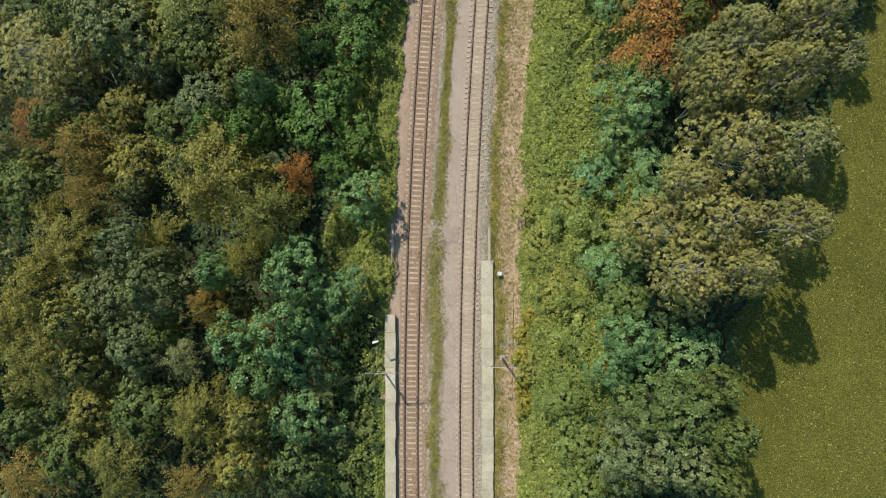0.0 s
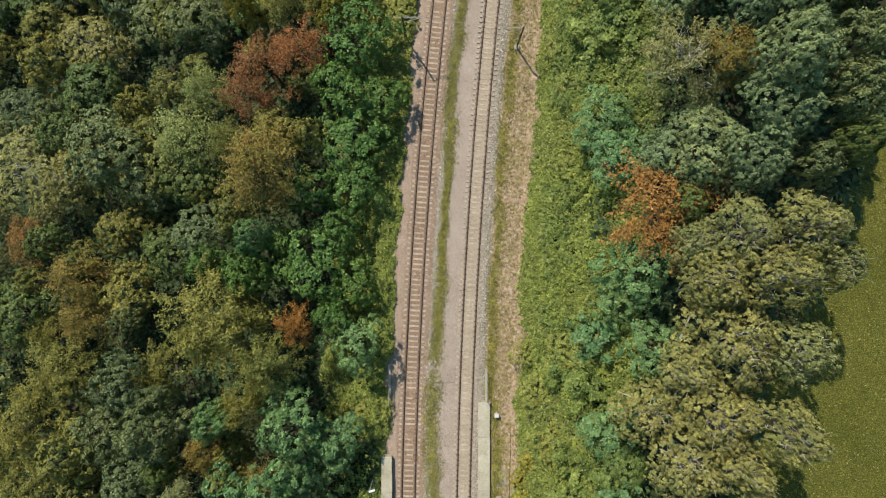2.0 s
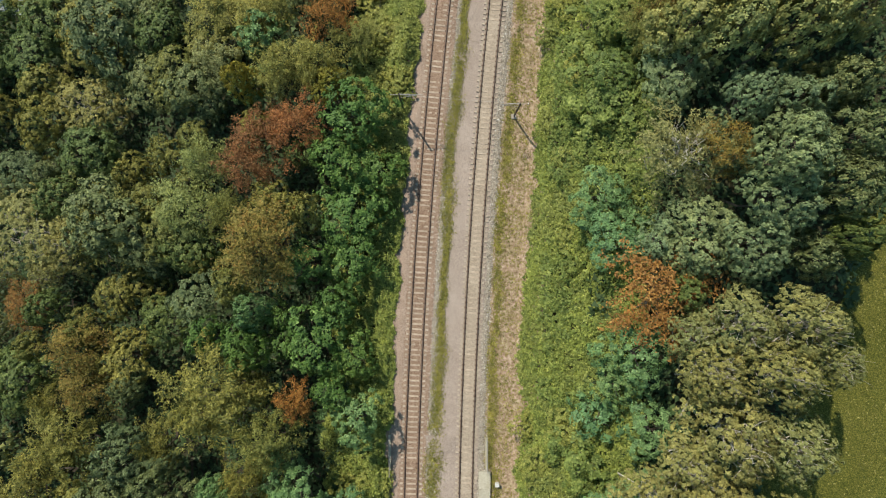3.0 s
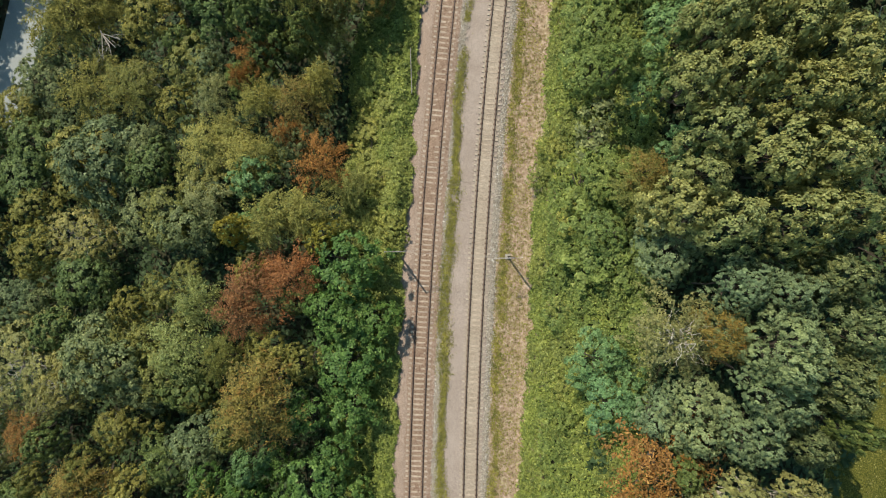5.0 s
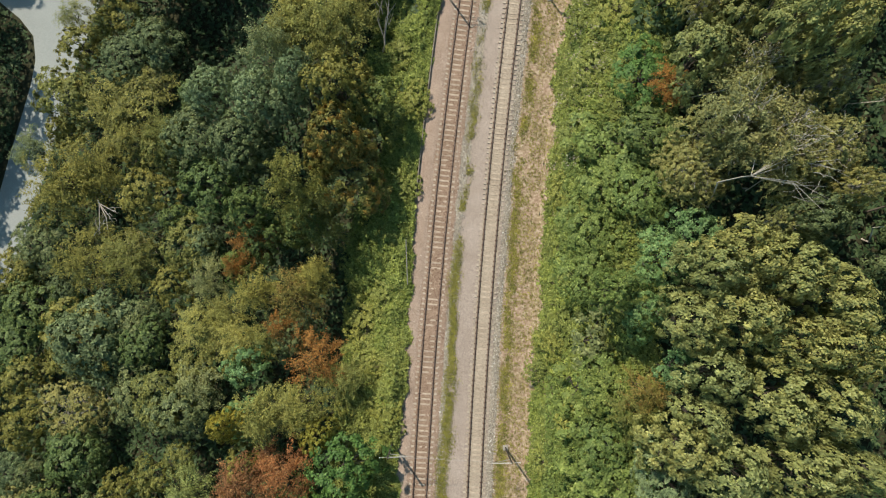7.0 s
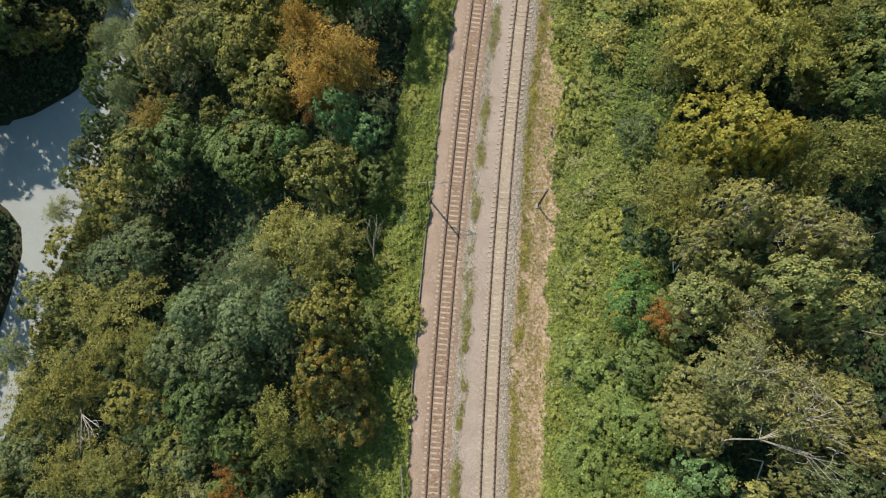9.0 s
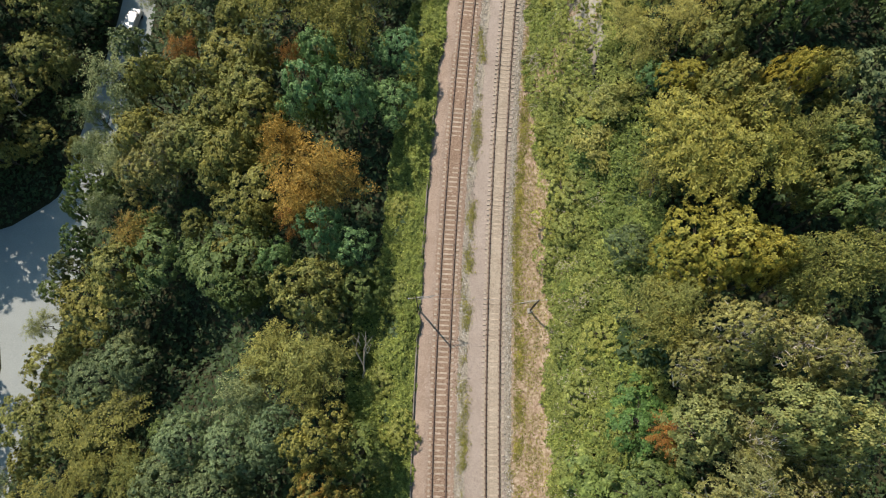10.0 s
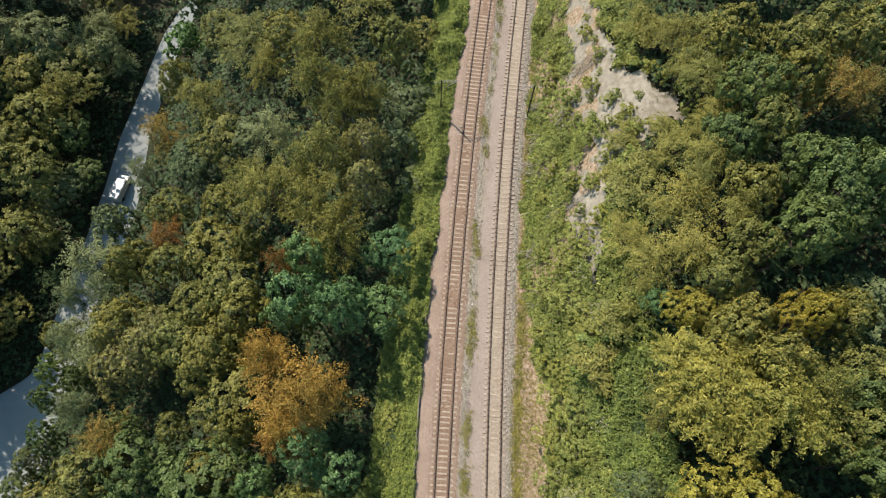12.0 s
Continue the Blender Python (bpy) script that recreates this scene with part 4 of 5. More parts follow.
grove('willow', [
    (-40.2, 29.3, 5.7, 12.7), (-31.9, 79.5, 3.2, 11.7), (-81.4, 122.8, 3.5, 10.7), (-26.8, -18.3, 4.1, 16.8), (-49.2, 144.3, 3.6, 6.8), (-37.5, 184.2, 3.4, 7.4),
    (-46.9, 0.7, 4.7, 15.1), (-50.5, -4.8, 4.9, 16.1), (-23.9, 8.3, 5.9, 19.6), (-17.7, 4.4, 3.5, 19.0), (-34.0, 1.2, 3.4, 13.5), (20.9, 46.3, 2.8, 7.8),
    (-12.2, 70.1, 3.6, 21.1), (-11.2, 66.7, 3.5, 10.8), (40.5, 102.5, 3.0, 14.9), (38.7, 89.6, 4.3, 16.4), (42.5, 90.6, 3.3, 15.5), (36.1, 90.8, 2.7, 16.5),
    (-20.3, 159.3, 4.1, 10.0), (-12.0, 166.4, 4.8, 8.4), (-1.1, 157.8, 4.3, 14.8), (-1.4, 150.6, 3.8, 16.0), (-1.9, 139.3, 4.2, 17.5), (-8.0, 135.9, 5.0, 16.6),
])
grove('willow', [
    (-2.2, 132.7, 4.2, 18.0), (-0.5, 128.0, 4.0, 17.3), (40.2, 142.1, 2.9, 7.6), (-51.2, -13.1, 4.9, 15.1), (-40.1, -26.3, 5.0, 12.4), (-21.0, -0.4, 3.2, 16.9),
    (-44.4, 167.7, 4.2, 12.8), (29.6, 102.8, 2.7, 9.5), (-21.3, 9.2, 2.8, 14.0),
    (-47.5, 0.1, 2.6, 14.0), (-12.6, 141.3, 2.7, 11.2), (-27.5, 6.2, 3.2, 14.0), (-9.2, 158.5, 2.9, 9.6), (-50.6, 5.4, 2.9, 11.9), (-54.3, -9.2, 3.1, 14.0),
    (-24.7, 29.2, 2.6, 13.3),
])
grove('amber', [
    (-19.7, 25.6, 4.7, 17.8), (-44.6, 13.0, 4.1, 16.1), (-43.9, 7.8, 3.7, 14.4), (-25.9, -6.2, 2.5, 18.4), (-28.4, -26.4, 3.3, 15.9), (-52.8, -28.5, 4.4, 12.2),
    (-18.3, 25.8, 4.9, 19.9), (25.4, 33.4, 2.6, 15.1), (-13.7, 58.5, 3.4, 12.9), (21.6, 48.4, 2.4, 8.9), (-31.9, 110.5, 3.6, 13.9), (-26.9, 155.5, 3.7, 12.4),
    (52.2, 131.1, 3.3, 12.8), (54.5, 130.1, 2.7, 12.9), (-19.5, -8.7, 2.6, 15.8),
])
grove('maple', [
    (-9.1, 23.8, 3.6, 8.3), (-10.9, 18.5, 2.9, 9.7), (-13.5, 15.0, 4.7, 12.1), (-9.1, 13.0, 3.0, 7.4), (-20.6, 13.5, 2.9, 16.1), (-11.3, 9.0, 2.4, 11.5),
    (-8.3, 39.9, 4.4, 11.3), (-10.4, 34.4, 3.7, 11.2), (-7.0, 33.9, 3.8, 7.3), (-9.3, 28.8, 4.6, 9.0), (24.0, 79.4, 3.9, 6.4),
    (-21.7, 14.6, 2.9, 14.0), (-14.2, 23.3, 3.0, 12.2), (-17.8, 17.4, 2.3, 12.4), (-26.5, 14.7, 2.8, 14.0),
])
grove('robinia', [
    (-20.3, 18.2, 2.4, 16.7), (-9.0, 6.1, 3.6, 9.7), (-24.5, -2.2, 2.3, 19.4), (-14.8, -2.2, 4.1, 17.6), (-13.1, -7.0, 3.9, 11.6), (-16.8, -8.1, 3.9, 20.0),
    (-22.5, -9.7, 3.5, 18.7), (-19.8, -13.1, 3.4, 18.6), (-15.0, -11.5, 3.6, 15.0), (-15.0, -17.8, 4.1, 13.9), (19.2, 14.7, 3.6, 9.2), (17.7, 11.5, 2.9, 6.1),
    (16.8, 7.6, 3.0, 4.0), (20.9, 7.2, 3.2, 5.8), (17.4, -1.4, 3.3, 6.0), (18.8, -8.4, 3.4, 7.8), (23.3, -10.0, 3.7, 7.3), (17.3, -11.3, 2.8, 6.9),
    (-20.2, 50.6, 3.4, 11.2), (16.8, 30.0, 3.5, 6.1), (17.7, 25.4, 3.2, 7.0), (26.5, 63.1, 2.8, 9.3), (23.3, 60.6, 3.1, 10.9), (21.4, 55.9, 2.6, 11.1),
])
grove('robinia', [
    (24.3, 50.5, 2.5, 8.9), (-6.0, 104.6, 3.1, 15.4), (-2.5, 101.9, 2.9, 11.7), (5.4, 126.3, 3.3, 9.9), (-3.9, 126.1, 3.5, 18.3), (-5.6, 121.1, 4.1, 19.5),
    (-1.0, 118.8, 3.1, 18.1), (4.1, 119.5, 3.3, 9.7), (30.9, 113.2, 1.9, 8.0), (-10.9, -4.5, 3.4, 10.8), (-23.7, -1.9, 2.4, 19.3), (-11.8, 102.5, 2.5, 14.0),
    (-21.0, 44.4, 3.1, 11.0), (0.1, 120.7, 3.0, 13.3), (-18.0, -0.0, 2.8, 14.0),
])
grove('oak', [
    (-33.4, 16.2, 3.8, 9.8), (-54.0, 8.0, 4.5, 13.1), (-35.6, -18.9, 4.8, 13.6), (-10.5, -25.5, 3.4, 4.5), (-48.0, -25.5, 4.4, 12.5), (-15.9, -23.9, 3.8, 13.0),
    (-9.8, -16.0, 2.6, 3.5), (-9.1, -20.6, 2.2, 2.8), (22.9, 20.9, 2.1, 11.5), (20.0, -14.2, 3.7, 10.0), (22.8, -14.7, 3.5, 12.6), (25.0, -15.9, 2.5, 15.0),
    (24.4, -19.4, 2.0, 14.6), (24.4, -11.8, 2.2, 13.5), (-58.2, 53.7, 5.0, 9.9), (-35.5, 53.5, 3.8, 10.2), (-46.5, 38.8, 4.6, 10.7), (-50.2, 32.0, 3.7, 12.1),
    (-30.3, 25.6, 4.1, 9.9), (34.9, 25.6, 2.0, 17.1), (-25.0, 72.2, 4.2, 11.4), (-18.6, 68.3, 3.3, 15.5), (-55.1, 58.2, 4.9, 9.9), (-28.7, 106.6, 4.9, 12.9),
])
grove('oak', [
    (-18.3, 103.5, 5.8, 12.5), (-2.3, 97.8, 3.4, 8.2), (-4.2, 79.6, 3.6, 11.0), (43.7, 100.8, 3.3, 13.9), (43.4, 96.2, 3.3, 14.7), (24.1, 73.4, 3.5, 6.5),
    (-66.1, 97.8, 3.9, 14.0), (-74.5, 122.4, 3.4, 11.2), (-68.1, 129.1, 3.9, 10.6), (-45.0, 194.9, 3.8, 12.0), (-74.0, 128.2, 3.4, 12.5), (-58.7, 174.8, 4.0, 12.1),
    (-56.8, 182.0, 3.5, 13.2), (-49.0, 107.5, 2.9, 9.1), (-43.2, 113.0, 2.7, 12.1), (-42.6, 118.0, 2.4, 14.0), (-53.3, -22.0, 3.7, 12.2), (-44.6, 162.2, 4.2, 10.0),
    (-42.8, 155.0, 3.6, 7.5), (-48.2, 138.3, 2.6, 4.6), (-51.3, 17.4, 3.0, 12.2), (-27.2, 84.3, 2.6, 11.5), (-14.8, 36.3, 2.7, 10.1), (-12.7, 66.6, 2.8, 13.4),
])
grove('oak', [
    (24.2, 23.9, 2.8, 8.6), (-24.1, 105.7, 2.8, 9.1), (-45.2, 39.1, 2.8, 7.9), (-30.7, 68.9, 2.5, 8.9), (-30.4, 111.7, 2.6, 11.4), (-17.6, 65.3, 3.2, 12.4),
    (-17.4, 98.9, 2.7, 13.9), (-38.9, 120.2, 2.3, 9.9), (45.5, 99.8, 2.4, 11.7),
])
grove('turning_oak', [
    (-8.0, 75.0, 3.8, 18.0), (-7.1, 71.4, 4.8, 12.6),
])
grove('rust', [
    (-55.2, 18.0, 3.6, 10.2), (-15.1, 8.4, 2.4, 15.8), (21.2, 20.3, 5.6, 10.6), (-19.2, 65.3, 2.6, 13.4), (-21.1, 62.2, 1.6, 14.1), (-15.5, 55.2, 2.0, 13.9),
    (-11.5, 51.8, 3.3, 12.2), (-8.6, 105.8, 2.1, 16.2), (25.5, 77.9, 2.0, 8.0), (-7.1, 125.8, 2.0, 18.0), (-24.7, 136.6, 2.5, 12.6),
])
grove('shrub', [
    (-9.2, -4.2, 3.7, 2.5), (-7.2, -2.1, 2.6, 2.5), (-11.0, -7.6, 3.0, 2.5), (11.6, 1.0, 2.9, 2.2), (12.9, -4.6, 3.0, 2.2), (10.9, -12.9, 2.5, 2.2),
    (11.1, -21.6, 2.6, 2.2), (10.4, 4.9, 2.2, 2.2), (14.3, 5.8, 2.7, 2.2), (-7.2, 46.0, 3.0, 2.5), (-4.4, 50.0, 2.6, 2.5), (-4.0, 43.3, 2.1, 2.5),
    (15.0, 34.1, 2.6, 2.2), (14.8, 26.1, 2.4, 2.2), (13.4, 49.3, 2.2, 2.2), (13.5, 38.8, 2.2, 2.2), (-5.9, 55.1, 3.8, 2.5), (-3.6, 58.2, 3.0, 2.5),
    (-5.6, 50.4, 3.0, 2.5), (-4.0, 45.1, 2.3, 2.5), (-7.5, 45.1, 2.0, 2.5), (-1.2, 70.6, 2.4, 2.5), (-2.7, 65.4, 2.4, 2.5), (-7.1, 61.3, 2.4, 2.5),
])
grove('shrub', [
    (16.6, 44.4, 2.9, 2.2), (16.7, 68.7, 2.5, 2.2), (15.1, 52.2, 2.3, 2.2), (2.2, 96.4, 2.7, 2.5), (-0.5, 87.1, 3.0, 2.5), (0.5, 80.9, 2.6, 2.5),
    (-1.7, 77.2, 2.7, 2.5), (3.6, 107.2, 2.5, 2.5), (23.3, 94.1, 3.2, 2.2), (23.5, 88.0, 3.4, 2.2), (20.8, 82.8, 3.3, 2.2), (18.4, 75.6, 3.0, 2.2),
    (19.9, 88.3, 2.7, 2.2), (24.6, 105.5, 3.2, 2.2), (22.5, 100.8, 2.8, 2.2), (23.1, 112.8, 2.5, 2.2), (12.7, 146.8, 2.2, 2.5), (9.3, 128.1, 2.2, 2.5),
    (33.2, 151.2, 1.5, 2.3), (32.1, 142.5, 1.5, 2.3), (30.3, 142.9, 1.7, 2.6), (31.2, 135.8, 1.7, 2.5), (28.3, 137.3, 2.0, 2.6), (27.7, 131.4, 1.9, 2.6),
])
grove('shrub', [
    (29.3, 129.6, 1.5, 2.3), (27.0, 123.0, 2.8, 2.6), (25.1, 121.2, 2.3, 2.6), (33.0, 139.1, 1.1, 1.7), (25.4, 116.3, 3.2, 2.6), (26.3, 112.7, 3.5, 2.6),
    (23.1, 105.7, 3.8, 2.6), (29.6, 148.9, 1.8, 2.6), (31.4, 154.9, 2.0, 2.6), (21.8, 114.5, 1.9, 2.6), (30.2, 158.8, 1.7, 2.5), (30.4, 151.4, 1.8, 2.6),
    (28.5, 146.9, 1.7, 2.5), (29.1, 141.0, 2.0, 2.6), (26.9, 134.1, 1.8, 2.6), (25.1, 131.2, 1.5, 2.2), (25.6, 126.4, 2.0, 2.6), (23.6, 124.6, 1.5, 2.2),
    (23.3, 118.7, 2.0, 2.6), (24.1, 115.5, 2.1, 2.6), (21.8, 111.1, 1.8, 2.6), (23.1, 109.4, 2.2, 2.6), (21.2, 102.5, 2.6, 2.6), (23.2, 100.9, 2.9, 2.6),
])
grove('shrub', [
    (19.8, 98.0, 2.4, 2.6), (33.6, 146.8, 1.3, 2.0), (32.6, 136.0, 1.1, 1.7), (30.0, 135.2, 1.4, 2.0), (31.2, 132.3, 1.5, 2.2), (28.9, 125.1, 1.7, 2.5),
    (27.7, 126.8, 1.2, 1.8), (28.4, 119.9, 2.2, 2.6), (34.0, 136.9, 1.5, 2.0), (31.1, 136.4, 1.3, 1.8), (32.1, 143.8, 0.9, 1.2), (33.8, 139.9, 1.0, 1.4),
    (29.8, 142.6, 1.1, 1.5), (29.4, 129.9, 1.1, 1.5), (34.5, 134.3, 1.4, 1.9), (34.0, 149.6, 0.9, 1.2), (27.7, 130.7, 1.2, 1.6), (30.8, 148.1, 1.0, 1.4),
    (35.0, 143.8, 0.9, 1.2), (37.6, 133.5, 1.3, 1.8), (27.4, 134.4, 1.2, 1.6), (33.3, 144.2, 0.7, 0.9), (36.1, 134.0, 1.2, 1.6), (30.7, 151.7, 1.1, 1.5),
])
grove('shrub', [
    (34.1, 153.8, 0.8, 1.1),
])
grove('pale', [
    (-29.7, -12.2, 2.6, 15.3), (-13.3, -14.9, 2.3, 11.1), (-56.0, 81.1, 3.4, 11.1), (-25.5, 61.1, 2.7, 10.7), (-27.3, 48.4, 3.4, 9.5), (-40.4, 125.8, 3.0, 15.1),
    (-34.0, 122.8, 4.0, 14.7), (-36.5, 114.9, 2.7, 16.5), (-15.5, 86.8, 3.1, 18.7), (-8.3, 147.0, 3.5, 11.1), (-30.2, 149.7, 2.4, 13.3), (-34.9, 133.9, 4.6, 17.3),
    (-38.6, 125.0, 3.1, 14.6), (-78.8, 117.7, 3.5, 12.5), (-67.8, 122.3, 3.9, 12.5), (-42.0, 180.6, 3.9, 8.0), (-86.4, 117.7, 4.1, 11.1), (-59.1, 148.9, 3.7, 11.4),
    (-47.7, 187.3, 3.9, 12.6), (-55.3, 189.2, 4.0, 12.8), (-52.2, 102.9, 2.5, 7.8), (-39.8, 131.5, 2.6, 16.6), (-51.6, 179.6, 4.0, 6.8), (-40.4, 182.0, 3.2, 10.5),
])
grove('pale', [
    (-36.6, 174.6, 2.6, 8.7),
])
grove('hazel', [
    (15.5, 2.6, 3.1, 4.0), (18.2, -4.9, 2.9, 6.2), (13.9, -9.1, 2.9, 4.1), (13.2, -15.6, 2.9, 5.1), (14.5, -20.2, 3.0, 6.0), (14.5, -23.9, 3.0, 6.0),
    (16.7, 47.6, 3.7, 3.8), (18.6, 48.2, 3.0, 6.2), (16.5, 43.5, 3.1, 4.0), (16.9, 38.8, 3.4, 4.0), (19.6, 38.8, 3.0, 4.0), (19.1, 74.2, 3.3, 2.5),
    (23.8, 72.0, 3.6, 4.0), (20.8, 68.4, 3.6, 5.1), (19.1, 64.3, 3.7, 5.3), (17.2, 59.1, 3.4, 7.6), (18.7, 58.0, 2.6, 15.0), (20.0, 46.8, 2.9, 6.6),
    (18.1, 48.7, 3.0, 5.9), (18.8, 42.3, 2.9, 5.6), (20.5, 73.7, 3.8, 4.0), (19.3, 68.3, 3.5, 4.1), (23.2, 67.4, 3.5, 5.2), (25.7, 110.4, 3.1, 3.9),
])
grove('hazel', [
    (-42.9, 122.7, 2.8, 14.0), (-21.3, 62.6, 2.5, 10.9), (-5.7, 119.9, 2.4, 14.0), (-33.2, -9.6, 2.4, 14.0),
])
grove('russet', [
    (-19.9, 38.2, 4.3, 13.9), (-15.4, 38.8, 3.7, 13.7), (-21.3, 34.7, 3.3, 14.5),
])
grove('pale_lime', [
    (-29.7, 30.0, 4.7, 12.9), (-27.7, 35.8, 3.2, 12.3),
])
grove('khaki', [
    (22.9, 44.3, 3.4, 15.2), (25.8, 43.0, 3.0, 17.7), (30.6, 43.2, 3.3, 19.3), (34.2, 43.8, 2.4, 19.0), (25.3, 59.3, 2.8, 18.0), (27.5, 60.6, 3.1, 19.3),
    (30.9, 58.9, 3.1, 19.6), (34.1, 56.4, 3.2, 19.2), (23.5, 55.0, 2.9, 16.9), (26.9, 55.5, 3.1, 19.0), (30.6, 53.1, 3.1, 19.7), (34.7, 52.7, 3.0, 19.1),
    (25.3, 50.8, 2.9, 16.6), (29.8, 48.7, 3.7, 19.0), (33.1, 48.1, 3.2, 19.1), (24.1, 47.2, 2.6, 15.8), (26.2, 78.5, 3.3, 15.3), (31.8, 78.8, 3.0, 20.9),
    (35.1, 77.7, 2.9, 20.6), (42.1, 39.5, 2.5, 14.0), (30.7, 75.4, 2.5, 14.0), (33.6, 38.8, 2.3, 14.0), (45.0, 47.5, 2.7, 14.0), (29.4, 81.4, 2.4, 14.0),
])
grove('silver_oak', [
    (22.6, 41.3, 4.2, 10.6), (27.2, 37.7, 2.9, 16.2), (30.9, 36.7, 3.3, 16.8), (29.0, 32.5, 3.7, 20.9), (29.1, 29.1, 3.7, 17.9), (24.1, 25.8, 4.2, 12.9),
    (21.2, 25.6, 2.7, 10.5), (27.8, 25.0, 3.4, 15.6), (-24.0, 83.5, 4.0, 16.2), (-18.0, 81.8, 4.2, 15.8), (-12.5, 82.8, 3.4, 18.6), (26.4, 33.1, 2.7, 14.0),
    (-14.5, 80.8, 2.8, 14.0),
])
grove('bare_birch', [
    (21.9, 33.1, 4.0, 14.2), (28.6, 72.4, 3.8, 17.4), (31.2, 69.0, 3.4, 17.6), (30.0, 76.9, 3.2, 15.9), (31.7, 71.0, 4.3, 17.7),
])
grove('sapling', [
    (-18.2, 59.1, 2.8, 14.3), (-11.5, 60.6, 2.4, 12.8), (-26.2, 54.9, 4.1, 10.2), (-20.9, 52.6, 3.6, 10.8), (-13.2, 46.3, 3.3, 13.3), (-17.8, 45.5, 3.3, 14.6),
    (-8.9, 49.2, 2.7, 9.2), (-10.0, 89.8, 4.6, 15.3), (-12.8, 91.8, 3.3, 14.9), (-6.8, 89.6, 3.5, 13.2), (24.9, 89.4, 3.3, 14.6), (27.7, 89.7, 2.6, 14.6),
    (30.3, 116.4, 2.9, 9.2), (30.2, 121.0, 3.0, 5.2), (34.3, 116.8, 3.4, 10.1), (35.0, 122.6, 3.5, 8.3), (32.0, 125.8, 3.0, 3.8), (33.9, 128.1, 2.6, 4.2),
    (33.1, 133.4, 2.4, 1.9), (36.3, 128.7, 2.6, 6.5), (40.4, 135.8, 2.9, 9.2), (39.3, 138.1, 2.2, 7.6), (25.7, 108.7, 2.8, 4.5), (27.8, 113.1, 2.4, 4.9),
])
grove('sapling', [
    (36.7, 147.3, 1.5, 2.1), (38.1, 145.0, 2.1, 3.7), (31.3, 129.1, 1.9, 2.5), (-18.7, 53.6, 2.7, 9.6), (-14.9, 45.8, 3.0, 11.4), (-9.1, 86.8, 3.0, 12.9),
    (-23.8, 56.7, 3.1, 9.3), (26.4, 87.5, 3.0, 14.0), (-15.0, 89.3, 3.0, 14.0),
])
grove('yellow', [
    (-21.9, 44.4, 2.2, 15.5), (-11.4, 43.3, 2.3, 12.1), (31.3, 93.5, 4.7, 15.7), (28.5, 92.8, 2.9, 13.6), (33.8, 92.0, 2.9, 16.9), (32.9, 111.3, 2.6, 10.4),
    (41.8, 109.0, 2.4, 14.4), (9.5, -9.3, 1.2, 1.8), (9.7, -11.5, 1.4, 1.8), (9.9, -13.6, 1.3, 2.1), (9.3, -15.4, 1.2, 1.9), (9.5, -17.3, 1.4, 2.2),
    (10.4, -7.1, 1.1, 1.8),
])
grove('oak', [
    (42.7, 116.3, 3.7, 16.0), (47.8, 120.4, 4.3, 13.9), (46.1, 123.7, 3.3, 13.0), (50.9, 121.4, 3.2, 14.1), (40.8, 127.7, 3.3, 10.6), (43.7, 132.4, 3.9, 12.1),
    (54.6, 117.8, 2.9, 11.1), (47.3, 116.8, 2.6, 12.5),
    (-61.5, 125.6, 4.2, 14.0), (-66.4, 124.4, 4.4, 14.5), (-58.6, 130.4, 4.0, 13.5), (-71.0, 123.6, 4.4, 14.5), (-63.6, 130.6, 4.4, 14.0), (-76.5, 122.6, 4.4, 14.0),
    # unseen row west of the road, added only to cast shade on it
    (-72.4, 70.0, 4.0, 13.0), (-71.4, 76.6, 4.0, 13.0), (-70.0, 83.0, 4.0, 12.5), (-68.2, 89.4, 3.6, 12.0),
])
grove('willow', [
    (4.3, 147.6, 3.4, 16.4), (1.4, 146.1, 3.1, 16.9), (-48.5, 74.9, 5.6, 14.1), (-44.1, 77.0, 4.0, 9.4), (-45.8, 65.1, 4.7, 10.1), (-38.6, 63.8, 3.8, 9.4), (-39.8, 86.1, 6.3, 8.7), (-48.5, 75.6, 3.1, 8.0),
])
grove('shrub', [
    (40.9, 138.2, 1.5, 2.0), (41.2, 136.6, 1.4, 1.8), (40.8, 134.8, 1.5, 2.0), (40.2, 133.2, 1.4, 1.8), (38.9, 140.2, 1.5, 2.0), (37.4, 141.6, 1.4, 1.9),
    (36.2, 143.2, 1.5, 2.0), (35.6, 145.4, 1.4, 1.8), (35.9, 147.8, 1.5, 2.0), (35.4, 150.2, 1.4, 1.9), (38.4, 131.9, 1.3, 1.7), (36.6, 130.9, 1.3, 1.7),
    (30.2, 139.6, 1.0, 1.4), (33.4, 136.2, 0.9, 1.2), (35.9, 138.4, 0.8, 1.1), (31.8, 141.4, 0.8, 1.0),
])
grove('sapling', [
    (38.8, 143.6, 2.2, 5.6), (37.6, 146.4, 2.0, 4.8), (37.8, 149.4, 2.2, 5.2),
])
grove('feathery', [
    (32.6, 103.8, 5.8, 14.6), (36.6, 101.6, 4.8, 16.0), (31.0, 106.2, 3.0, 12.4),
])
grove('sapling', [
    (42.6, 136.4, 2.6, 8.2), (41.2, 132.0, 2.4, 8.4), (39.2, 130.6, 2.2, 7.6), (38.6, 126.4, 2.6, 9.4), (37.0, 124.8, 2.2, 8.8), (42.6, 141.4, 2.6, 8.8), (38.9, 119.9, 2.4, 11.8),
    (33.5, 121.8, 2.2, 7.2), (35.6, 131.4, 1.8, 5.2),
])
grove('oak', [
    (-66.4, 54.6, 4.6, 9.6), (-69.4, 48.6, 4.2, 9.0), (-71.0, 57.0, 4.6, 9.4), (-64.2, 60.2, 3.4, 8.4), (-67.8, 41.0, 3.8, 9.0), (44.7, 64.8, 3.2, 12.4), (47.0, 61.4, 3.0, 12.0),
])
